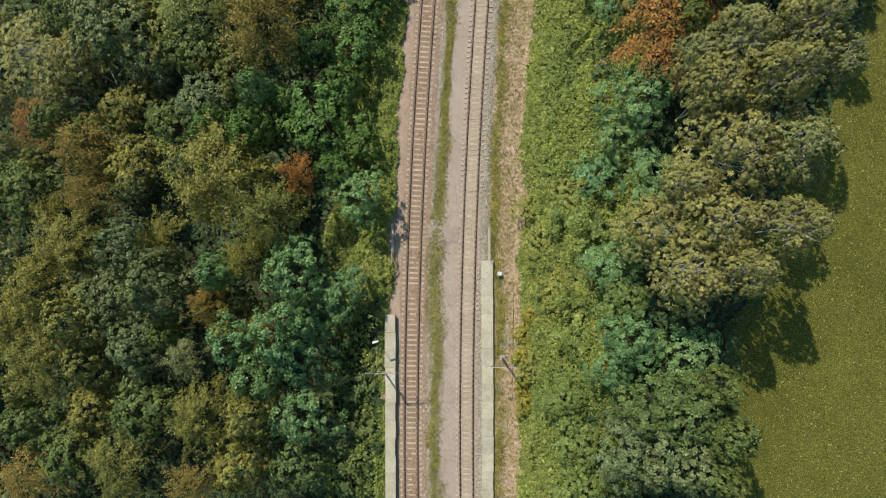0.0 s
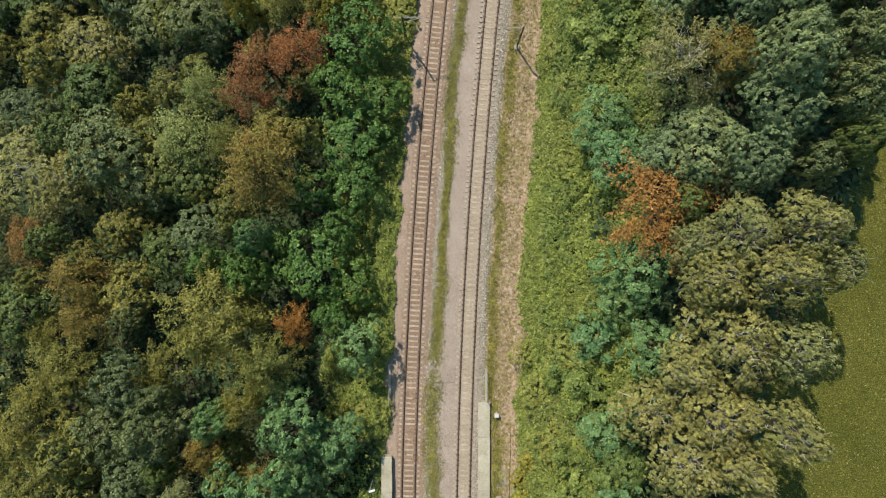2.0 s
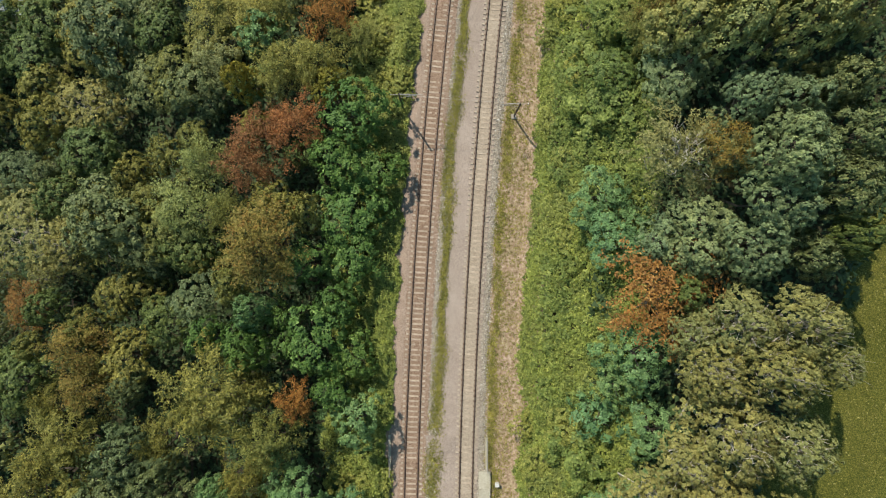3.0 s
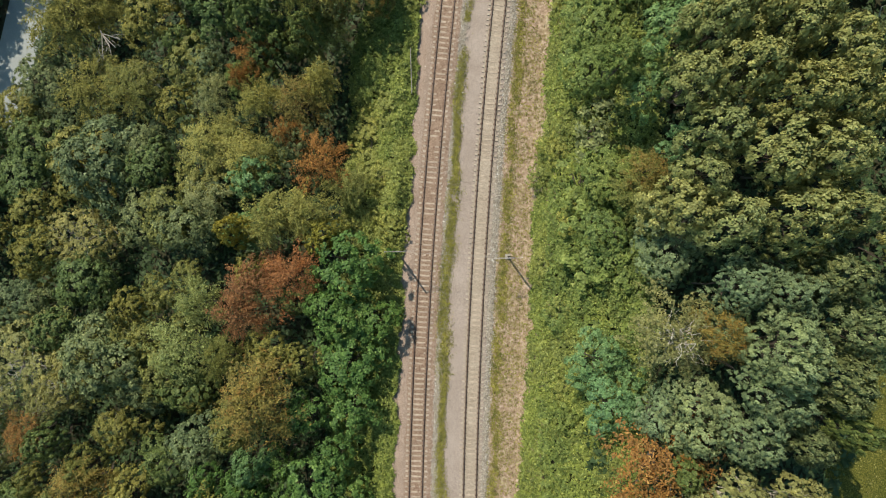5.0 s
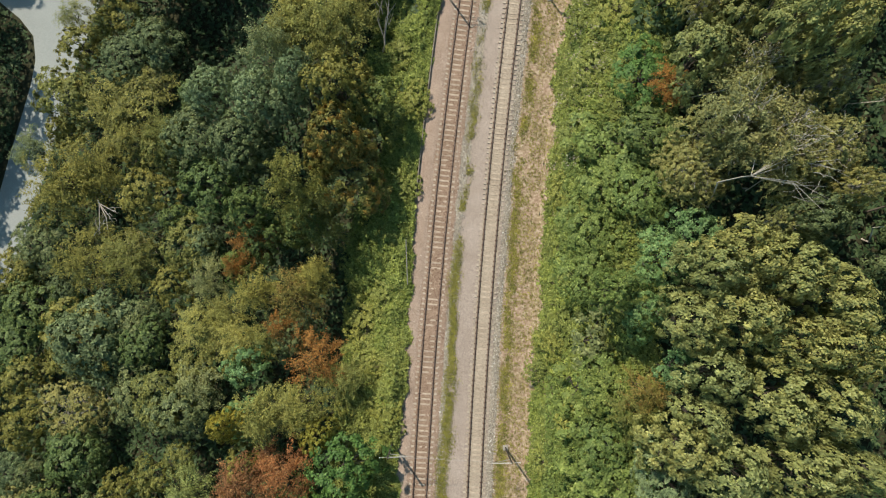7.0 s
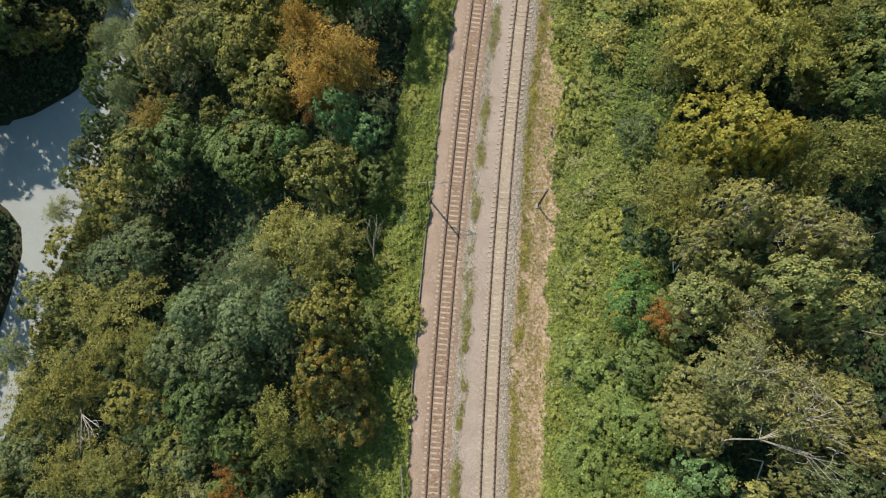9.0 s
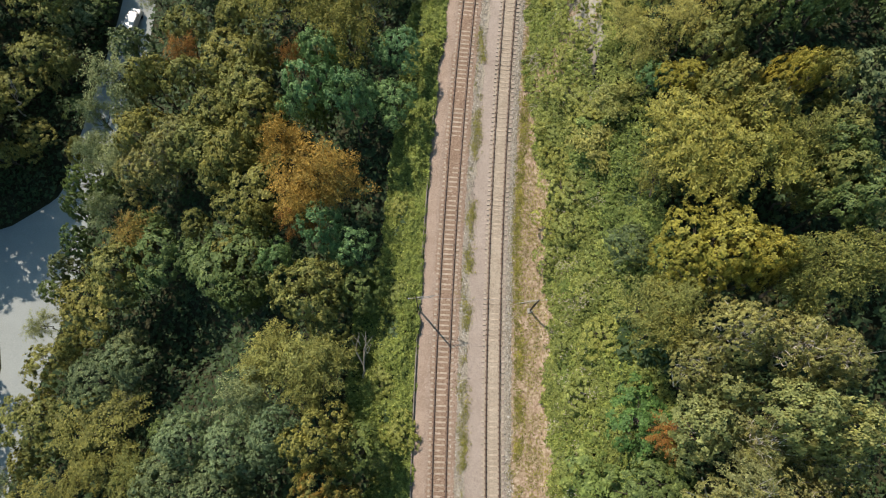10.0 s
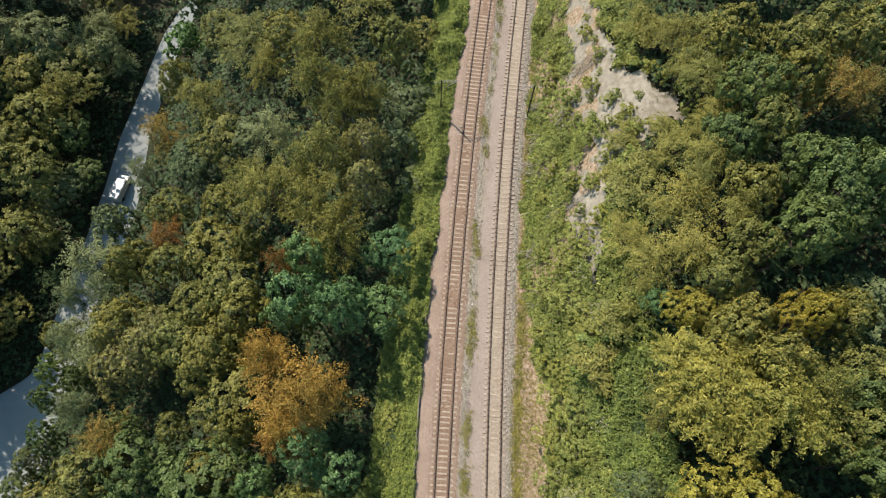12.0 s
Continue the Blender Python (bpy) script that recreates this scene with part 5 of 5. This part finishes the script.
grove('hazel', [
    (16.9, 29.5, 2.0, 3.2), (14.6, 23.4, 1.8, 2.6), (13.4, 3.6, 2.0, 2.8), (17.3, -1.4, 2.4, 3.4), (13.8, -5.2, 2.0, 2.8), (18.2, 39.6, 2.4, 3.6), (14.4, 33.4, 1.7, 2.4), (13.0, 14.2, 1.7, 2.4),
])
grove('robinia', [
    (18.2, 12.6, 2.4, 4.4), (22.4, 0.6, 2.2, 3.2), (19.6, 27.4, 1.9, 4.6), (15.8, 8.8, 1.8, 3.2),
])
grove('golden', [
    (-7.0, 111.4, 5.4, 17.1), (-9.3, 115.0, 3.2, 19.1), (-4.4, 109.6, 3.4, 17.6), (-7.7, 107.0, 3.0, 17.0),
])


# the wood beyond, on all sides: one joined stand of the same trees
spread = np.random.default_rng(9)
KINDS = ['oak', 'oak', 'oak', 'grey_oak', 'grey_oak', 'willow', 'khaki', 'birch', 'maple']
stand_v, stand_f, stand_m, stand_count, planted = [], [], [], 0, 0
for _ in range(9000):
    x, y = spread.uniform(-95, 105), spread.uniform(-62, 215)
    u = x - float(middle(y))
    if -9 < u < 17 or (-46 < x < 48 and -30 < y < 140) or (y < 70 and x > float(meadow_edge(y)) + 1.0) or planted > 250:
        continue
    rl, rr = np.interp(y, ROAD_Y, ROAD_L), np.interp(y, ROAD_Y, ROAD_R)
    if (rl - 3.0 < x < rr + 2.2 and y > 40) or bool(sandy(np.array(x), np.array(y))):
        continue
    r = spread.uniform(3.2, 4.8)
    if y > 40 and rl - r - 2 < x < rr + r:
        continue
    if any((x - a) ** 2 + (y - b) ** 2 < (0.78 * (r + c)) ** 2 for a, b, c in PLANTED):
        continue
    PLANTED.append((x, y, r))
    planted += 1
    kind = KINDS[spread.integers(len(KINDS))]
    turn, h = spread.uniform(0, 6.28), spread.uniform(8.5, 13)
    crown, trunk = PROTOTYPES[kind, int(spread.integers(2)), False].children
    for ob in (crown, trunk):
        co = np.empty(len(ob.data.vertices) * 3, np.float32)
        ob.data.vertices.foreach_get("co", co)
        co = co.reshape(-1, 3) * np.array([r / 4.5, r / 4.5, h / 12])
        co = co @ np.array([[math.cos(turn), math.sin(turn), 0], [-math.sin(turn), math.cos(turn), 0], [0, 0, 1]]) + np.array([x, y, float(land(x, y)) - 0.05])
        ob.data.calc_loop_triangles()
        tri = np.empty(len(ob.data.loop_triangles) * 3, np.int32)
        ob.data.loop_triangles.foreach_get("vertices", tri)
        tri = tri.reshape(-1, 3)
        if ob is crown:
            skip = 4 if abs(x) < 66 and -45 < y < 175 else 9
            blades = co.reshape(-1, 3, 3)[::skip]
            co = (blades.mean(1, keepdims=True) + (blades - blades.mean(1, keepdims=True)) * skip ** 0.42).reshape(-1, 3)
            tri = np.arange(len(co)).reshape(-1, 3)
        stand_v.append(co)
        stand_f.append(tri + stand_count)
        stand_m.append(np.full(len(tri), KINDS.index(kind) if ob is crown else len(KINDS), np.int32))
        stand_count += len(co)
far_me = mesh_of("far_trees", np.concatenate(stand_v), np.concatenate(stand_f), LEAF[KINDS[0]])
for kind in KINDS[1:]:
    far_me.materials.append(LEAF[kind])
far_me.materials.append(BARK)
far_me.polygons.foreach_set("material_index", np.concatenate(stand_m))
tagged(new("far_trees", far_me), "green wood continuing on all sides", "trees", kind="stuff")
for key in FRESH:
    for o in (*PROTOTYPES[key].children_recursive, PROTOTYPES[key]):
        bpy.data.objects.remove(o)

# ---------------------------------------------------------------- undergrowth, brambles, grass
def carpet(name, mat, label, category, xs, ys, lift, length, width, seed, jitter=0.7):
    g = np.random.default_rng(seed)
    z = land(xs, ys) + lift
    p = np.stack([xs, ys, z], -1)
    nrm = np.zeros_like(p)
    nrm[:, 2] = 1.0
    v, f = leaves_at(p, nrm, length, width, g, jitter)
    return tagged(new(name, mesh_of(name, v, f, mat)), label, category, kind="stuff")


def mound(x, y, seed):
    return ripple(x, y, 3.2, seed) ** 1.5 * 2.3 + ripple(x, y, 1.2, seed + 1) * 1.1


def tangle(leaf, words, xs, ys, lift, seed):
    """Brambles: a closed layer of broad leaves with small shoots in tufts above it."""
    g = np.random.default_rng(seed + 70)
    m = len(xs)
    under = np.arange(0, m, 3)
    tuft = g.integers(0, m, m // 7)
    pick = np.repeat(tuft, 9)
    spread_x, spread_y = g.normal(0, 0.20, len(pick)), g.normal(0, 0.20, len(pick))
    tx, ty = xs[pick] + spread_x, ys[pick] + spread_y
    tz = land(xs[pick], ys[pick]) + lift[pick] + 0.28 - 1.6 * (spread_x ** 2 + spread_y ** 2) + g.uniform(-0.1, 0.1, len(pick))
    up = np.stack([spread_x * 2.2, spread_y * 2.2, np.full(len(pick), 1.0)], -1)
    low = np.stack([xs[under], ys[under], land(xs[under], ys[under]) + lift[under] * 0.86], -1)
    low_up = np.zeros_like(low)
    low_up[:, 2] = 1.0
    full = np.stack([xs, ys, land(xs, ys) + lift], -1)
    full_up = np.zeros_like(full)
    full_up[:, 2] = 1.0
    meshes = [leaves_at(full, full_up, 0.22, 0.17, g, 0.5), leaves_at(low, low_up, 0.52, 0.44, g, 0.25), leaves_at(np.stack([tx, ty, tz], -1), up, 0.17, 0.12, g, 0.35)]
    v = np.concatenate([a for a, _ in meshes])
    tagged(new("bramble_thicket", mesh_of("bramble_thicket", v, np.arange(len(v)).reshape(-1, 3), LEAF[leaf])), words, "brambles", kind="stuff")


g = np.random.default_rng(21)
n = 150000
ys = g.uniform(-34, 175, n)
us = 6.2 - 3.4 * np.clip((ys - 108) / 12, 0, 1) + rag(ys, 1.0, 4, 4) + rag(ys, 0.6, 0.9, 24) + g.normal(0, 0.18, n) + 11 * g.uniform(0, 1, n) ** 1.25
xs = right_track(ys) + us
ok = ~sandy(xs, ys) & (g.uniform(0, 1, n) < 1.15 - np.clip((ys - 112) / 10, 0, 1) * np.clip((9.5 - us) / 2, 0, 1) * np.clip(1.45 - 2.2 * ripple(xs, ys, 2.6, 33), 0, 1))
xs, ys, us = xs[ok], ys[ok], us[ok]
lift = (0.1 + mound(xs, ys, 31)) * np.clip((us - 6.2 + 3.4 * np.clip((ys - 108) / 12, 0, 1)) / 1.5, 0.3, 1) * g.uniform(0.6, 1.05, len(xs))
fresh = ripple(xs, ys, 3.0, 47) * 0.7 + ripple(xs, ys, 1.0, 48) * 0.3 > 0.42 + 0.3 * np.clip((ys - 30) / 70, 0, 1) + g.normal(0, 0.08, len(xs))
lush = (ripple(xs, ys, 4.5, 57) * 0.65 + ripple(xs, ys, 1.3, 58) * 0.35 + g.normal(0, 0.05, len(xs)) > 0.60) & (us > 7.4) & (ys < 108 + 6 * ripple(xs, ys, 3.0, 59))
lift = lift + lush * 0.35
for pick, leaf, words in ((~fresh & ~lush, 'shrub', "sunlit yellow-green brambles covering the bank"), (fresh & ~lush, 'bramble', "fresh green climbing plants among brambles on the bank"),
                          (lush, 'hazel', "deep green leafy patches among brambles on the bank")):
    tangle(leaf, words, xs[pick], ys[pick], lift[pick], 1)
n = 100000
ys = g.uniform(-34, 175, n)
us = 2.45 + 0.55 * ripple(ys, ys * 0, 1.1, 25) + (8.0 - 3.0 * np.interp(ys, [66, 74, 79, 84, 97, 102], [0, 1, 1, 0, 0, 1])) * g.uniform(0, 1, n) ** 1.2
xs = left_track(ys) - us + rag(ys, 0.8, 3, 11) * np.interp(ys, [58, 66, 124, 130], [1, 0.15, 0.15, 1]) - np.interp(ys, [58, 66, 124, 130], [0, 0.5, 0.5, 0])
ok = ~((ys < -6.8) & (xs > -6.35)) & ((ys > -5) | (us < 3.9) | (g.uniform(0, 1, n) < 0.2))
xs, ys, us = xs[ok], ys[ok], us[ok]
lift = (0.1 + mound(xs, ys, 41) * (1 + 0.5 * np.clip((us - 4) / 4, 0, 1))) * np.clip((us - 2.6) / 1.5, 0.3, 1) * g.uniform(0.6, 1.05, len(xs))
pale = (np.abs(ys - 47 + g.normal(0, 1.5, len(xs)) + 6 * ripple(xs, ys, 4, 45)) < 11) & (ripple(xs, ys, 2.2, 46) > 0.2)
for pick, leaf, words in ((pale, 'shrub', "yellow-green brambles on the slope below the track"), (~pale, 'bramble', "green brambles on the slope below the track")):
    tangle(leaf, words, xs[pick], ys[pick], lift[pick], 2)
n = 290000
ys = g.uniform(-45, 190, n)
xs = g.uniform(-75, 75, n)
u = xs - middle(ys)
rl, rr = np.interp(ys, ROAD_Y, ROAD_L), np.interp(ys, ROAD_Y, ROAD_R)
ok = ((u < -11) | (u > 15) | ((u < -6.8) & (ys < -5)) | ((u < -8.4) & (ys > 70))) & ~((xs > rl - 0.5) & (xs < rr + 0.3) & (ys > 61)) & ~((xs > meadow_edge(ys) + 0.8) & (ys < 70)) & ~sandy(xs, ys)
xs, ys = xs[ok], ys[ok]
rise_of = 0.1 + mound(xs, ys, 51)
broad = np.arange(len(xs)) % 5 < 2
carpet("undergrowth", LEAF['floor'], "broad dark leaves on the woodland floor", "undergrowth", xs[broad], ys[broad], rise_of[broad] * g.uniform(0.55, 0.75, broad.sum()), 0.70, 0.62, 3, 0.25)
carpet("undergrowth", LEAF['floor'], "dark green undergrowth on the woodland floor", "undergrowth", xs[~broad], ys[~broad], rise_of[~broad] * g.uniform(0.6, 1.0, (~broad).sum()), 0.34, 0.28, 9)
n = 90000
ys = g.uniform(-45, 30, n)
xs = g.uniform(28, 62, n)
ok = (xs > meadow_edge(ys) + 0.2) & (ripple(xs, ys, 1.1, 62) * 0.6 + ripple(xs, ys, 4.0, 63) * 0.4 > g.uniform(0.25, 0.65, n))
xs, ys = xs[ok], ys[ok]
carpet("meadow_grass", LEAF['grass'], "short olive meadow grass", "grass", xs, ys, 0.07 + 0.08 * ripple(xs, ys, 0.8, 61) * g.uniform(0.4, 1, len(xs)), 0.17, 0.08, 4, 0.3)
# weeds between the tracks and along the verge
def soft_keep(x, y, size, seed, low, high):
    f = ripple(x, y, size, seed) * 0.6 + ripple(x, y, size * 0.35, seed + 1) * 0.4
    return g.uniform(0, 1, len(x)) < np.clip((f - low) / (high - low), 0, 1)


n = 60000
ys = g.uniform(-34, 170, n)
mid = middle(ys) - 0.45 + rag(ys, 0.7, 6, 12)
xs = mid + g.normal(0, 1, n) * (0.2 + 0.3 * ripple(ys, ys * 0, 4.0, 13) + 0.14 * (ys < 4))
gap = np.where(np.abs(ys - 2.2) < 1.6, 0.5, 0.0)
ok = soft_keep(xs, ys * 0.6, 1.8, 71, 0.04 + 0.38 * (ys > 62) + gap, 0.36 + 0.52 * (ys > 62) + gap)
xs, ys = xs[ok], ys[ok]
carpet("weeds", LEAF['weed'], "low yellow-green weeds between the tracks", "weeds", xs, ys, bed(xs, ys) - land(xs, ys) + 0.04 + 0.1 * g.uniform(0, 1, len(xs)), 0.16, 0.09, 5, 0.45)
n = 80000
ys = g.uniform(-34, 170, n)
xs = right_track(ys) + np.where(g.uniform(0, 1, n) < 0.5, np.where(ys < -0.8, 3.65, 2.75) + rag(ys, 0.8, 5, 14) + g.normal(0, 0.38, n), g.uniform(2.4, 6.6, n))
ok = soft_keep(xs, ys * 0.7, 1.6, 81, 0.13 + 0.11 * (ys > 66), 0.48 + 0.10 * (ys > 66)) & ~((xs < 6.3) & (ys < -0.8))
xs, ys = xs[ok], ys[ok]
carpet("weeds", LEAF['weed'], "low yellow-green weeds along the dirt strip", "weeds", xs, ys,
       np.maximum(0.17, -0.33 - land(xs, ys)) + 0.12 * g.uniform(0, 1, len(xs)), 0.17, 0.10, 6, 0.45)
n = 9000
ys = g.uniform(114, 166, n)
xs = g.uniform(22, 46, n)
ok = sandy(xs, ys) & (ripple(xs, ys, 1.3, 91) > 0.56)
xs, ys = xs[ok], ys[ok]
carpet("weeds", LEAF['weed'], "sparse weeds on the bare sand", "weeds", xs, ys, 0.35 + 0.35 * g.uniform(0, 1, len(xs)), 0.2, 0.13, 7)
# pale dry stalks standing in the brambles
cx, cy = g.uniform(9.0, 13.5, 46), g.uniform(70, 126, 46)
k = g.integers(0, 46, 1300)
ys = cy[k] + g.normal(0, 0.45, 1300)
xs = middle(ys) + cx[k] + g.normal(0, 0.45, 1300)
carpet("dry_stalks", TWIG, "pale dry stalks among the brambles", "stalks", xs, ys, 1.0 + mound(xs, ys, 31) * 0.8 + g.uniform(0, 0.5, 1300), 0.26, 0.07, 8, 1.0)

# ---------------------------------------------------------------- dead trees, bare birch limbs and cut brushwood
def dead_tree(base, top, thick, limbs, fan, seed):
    """A bleached stem that forks low down into limbs that spread like a fan."""
    g = np.random.default_rng(seed)
    t = tagged(new("dead_tree"), "bare bleached tree with forked branches", "tree", "dead trees")
    a, b = Vector(base), Vector(top)
    fork = a.lerp(b, 0.3)
    way = b - a
    across = way.cross(Vector((0, 0, 1))).normalized()
    bm = bmesh.new()
    limb(bm, (a.x, a.y, float(land(a.x, a.y)) - 0.5), a, thick * 1.3, thick * 1.15, g, 2)
    limb(bm, a, fork, thick * 1.15, thick, g, 2)
    part("trunk", bm, PALE_BARK, t)
    for k in range(limbs):
        lean = (k + 0.5) / limbs * 2 - 1
        tip = fork + way * (0.7 - 0.22 * abs(lean)) * g.uniform(0.85, 1.1) + across * lean * fan * way.length + Vector((0, 0, g.uniform(-0.2, 0.5)))
        bm = bmesh.new()
        limb(bm, fork, tip, thick * 0.7, thick * 0.2, g, 1)
        for _ in range(2):
            s = fork.lerp(tip, g.uniform(0.35, 0.8))
            limb(bm, s, s + way * g.uniform(0.12, 0.25) + across * g.normal(0, 0.12) * way.length, thick * 0.35, thick * 0.12, g, 2)
        part("branch", bm, PALE_BARK, t)


dead_tree((-3.2, 87.3, -2.8), (-2.4, 92.9, 3.0), 0.13, 4, 0.20, 1)
dead_tree((-45.2, 74.2, -16.0), (-40.8, 68.0, -10.5), 0.11, 5, 0.28, 2)
dead_tree((-55.9, 138.3, -22.5), (-53.3, 139.8, -16.0), 0.13, 3, 0.22, 3)
# not a dead tree: added fan for the white limbs of a living birch
dead_tree((26.9, 67.0, 20.6), (33.4, 67.4, 27.4), 0.065, 9, 0.46, 4)


def brushwood(x, y, spread_out, sticks, seed):
    g = np.random.default_rng(seed)
    bm = bmesh.new()
    heading = g.uniform(-0.6, 0.6)
    for _ in range(sticks):
        cx, cy = x + g.normal(0, spread_out * 0.45), y + g.normal(0, spread_out * 0.35)
        a = heading + g.normal(0, 0.55)
        ln = g.uniform(0.6, 1.8) * (0.6 + 0.4 * spread_out)
        p = Vector((cx - math.cos(a) * ln / 2, cy - math.sin(a) * ln / 2, 0))
        q = Vector((cx + math.cos(a) * ln / 2, cy + math.sin(a) * ln / 2, 0))
        p.z, q.z = float(land(p.x, p.y)) + g.uniform(0.2, 0.9), float(land(q.x, q.y)) + g.uniform(0.2, 0.9)
        rod(bm, p, q, g.uniform(0.02, 0.05), 0.012, 4)
    me = bpy.data.meshes.new("brushwood")
    bm.to_mesh(me)
    bm.free()
    me.materials.append(TWIG)
    tagged(new("brushwood", me), "heap of grey cut branches on the bank", "brushwood", "heaps of cut branches")


for k, (x, y, w) in enumerate(((27.3, 145.7, 1.2), (26.2, 140.4, 1.6), (26.4, 132.4, 1.6), (25.4, 129.0, 1.3), (32.4, 146.6, 1.9), (25.0, 137.0, 1.5), (25.2, 135.2, 1.2), (22.8, 125.0, 1.1), (23.1, 124.0, 0.9), (37.4, 154.6, 2.2), (28.6, 141.6, 1.5),
                               (23.7, 111.2, 1.0), (26.6, 104.8, 0.8), (27.0, 128.4, 1.2), (24.6, 131.0, 1.0), (22.2, 118.5, 0.8))):
    brushwood(x, y, w, int(26 * w), 300 + k)

# ---------------------------------------------------------------- lorry on the road
def van(x, y, z, heading):
    t = tagged(new("van"), "small white van standing on the pale road", "van")
    t.matrix_basis = pose(x, y, z, 0, 0, heading)
    bm = bmesh.new()
    box(bm, 0, -0.75, 1.25, 1.80, 3.1, 1.5, 0.10)
    part("cargo_box", bm, WHITE, t, "white box body")
    bm = bmesh.new()
    box(bm, 0, 1.55, 0.95, 1.78, 1.75, 0.9, 0.14)
    part("bonnet", bm, WHITE, t)
    bm = bmesh.new()
    box(bm, 0, 1.10, 1.55, 1.66, 0.85, 0.75, 0.16)
    cab = part("cab", bm, WHITE, t, "white rounded cab")
    bm = bmesh.new()
    box(bm, 0, 1.54, 1.55, 1.42, 0.06, 0.5, 0.02)
    part("windscreen", bm, GLASS, cab, "dark windscreen")
    for sx in (-0.84, 0.84):
        bm = bmesh.new()
        box(bm, sx, 1.08, 1.6, 0.04, 0.6, 0.4, 0.01)
        part("side_window", bm, GLASS, cab)
    for sx in (-0.65, 0.65):
        bm = bmesh.new()
        box(bm, sx, 2.42, 0.95, 0.3, 0.06, 0.2, 0.02)
        part("headlight", bm, GALV, t)
    for wx in (-0.82, 0.82):
        for wy in (-1.5, 1.55):
            part("wheel", rod(bmesh.new(), (wx - 0.11, wy, 0.34), (wx + 0.11, wy, 0.34), 0.34, sides=16), RUBBER, t)


van(-38.9, 154.2, float(road_level(154.2)) + 0.12, -20)

# pale trodden sand on the dirt strip
for k, (x, y, w, l) in enumerate(((7.5, -9.9, 0.85, 1.3), (6.9, -16.6, 0.6, 1.9), (7.5, -20.2, 0.55, 0.8), (7.0, -26.6, 0.5, 1.2))):
    spot = sheet("sand_patch", SAND, lambda yy: x - w * np.sqrt(np.clip(1 - ((yy - y) / l) ** 2, 0, 1)) * (0.7 + 0.5 * ripple(yy, yy * 0, 0.5, k)),
                 lambda yy: x + w * np.sqrt(np.clip(1 - ((yy - y) / l) ** 2, 0, 1)) * (0.7 + 0.5 * ripple(yy, yy * 0 + 7, 0.5, k)), y - l, y + l, l / 8, 6,
                 lambda a, b: np.maximum(land(a, b) + 0.03, -0.36 + (ripple(a, b, 1.3, 5) - 0.5) * 0.08) + 0.03)
    tagged(spot, "pale trodden sand on the dirt strip", "sand", kind="structure")

# pale dust where people step across between the tracks
crossing = sheet("foot_crossing", GREY_BALLAST, lambda yy: left_track(yy) + 1.55 + rag(yy, 0.3, 0.6, 41), lambda yy: right_track(yy) - 1.3 + rag(yy, 0.3, 0.7, 42), 1.2, 3.2, 0.2, 8,
                 lambda a, b: bed(a, b) + 0.02)
tagged(crossing, "pale trodden foot crossing between the tracks", "crossing", kind="structure")


def cabinet(x, y, z):
    c = tagged(new("cable_cabinet"), "small white cable cabinet in the grass by the platform", "cabinet")
    bm = bmesh.new()
    box(bm, x, y, z + 0.38, 0.42, 0.34, 0.76, 0.02)
    body = part("body", bm, WHITE, c)
    bm = bmesh.new()
    box(bm, x, y, z + 0.79, 0.50, 0.42, 0.06, 0.015)
    part("lid", bm, WHITE, c)
    bm = bmesh.new()
    box(bm, x, y - 0.18, z + 0.38, 0.34, 0.02, 0.62, 0.005)
    part("door", bm, GALV, body)


def platform_lamp(x, y, z, height):
    l = tagged(new("platform_lamp"), "slim platform lamp with a white head", "lamp")
    part("post", rod(bmesh.new(), (x, y, z), (x, y, z + height), 0.05, 0.035), GALV, l)
    bm = bmesh.new()
    box(bm, x + 0.30, y + 0.05, z + height, 0.70, 0.22, 0.10, 0.03, 0.3)
    part("head", bm, WHITE, l, "white lamp head")


cabinet(7.0, -2.5, -0.4)
platform_lamp(-7.3, -9.9, -0.6, 4.8)
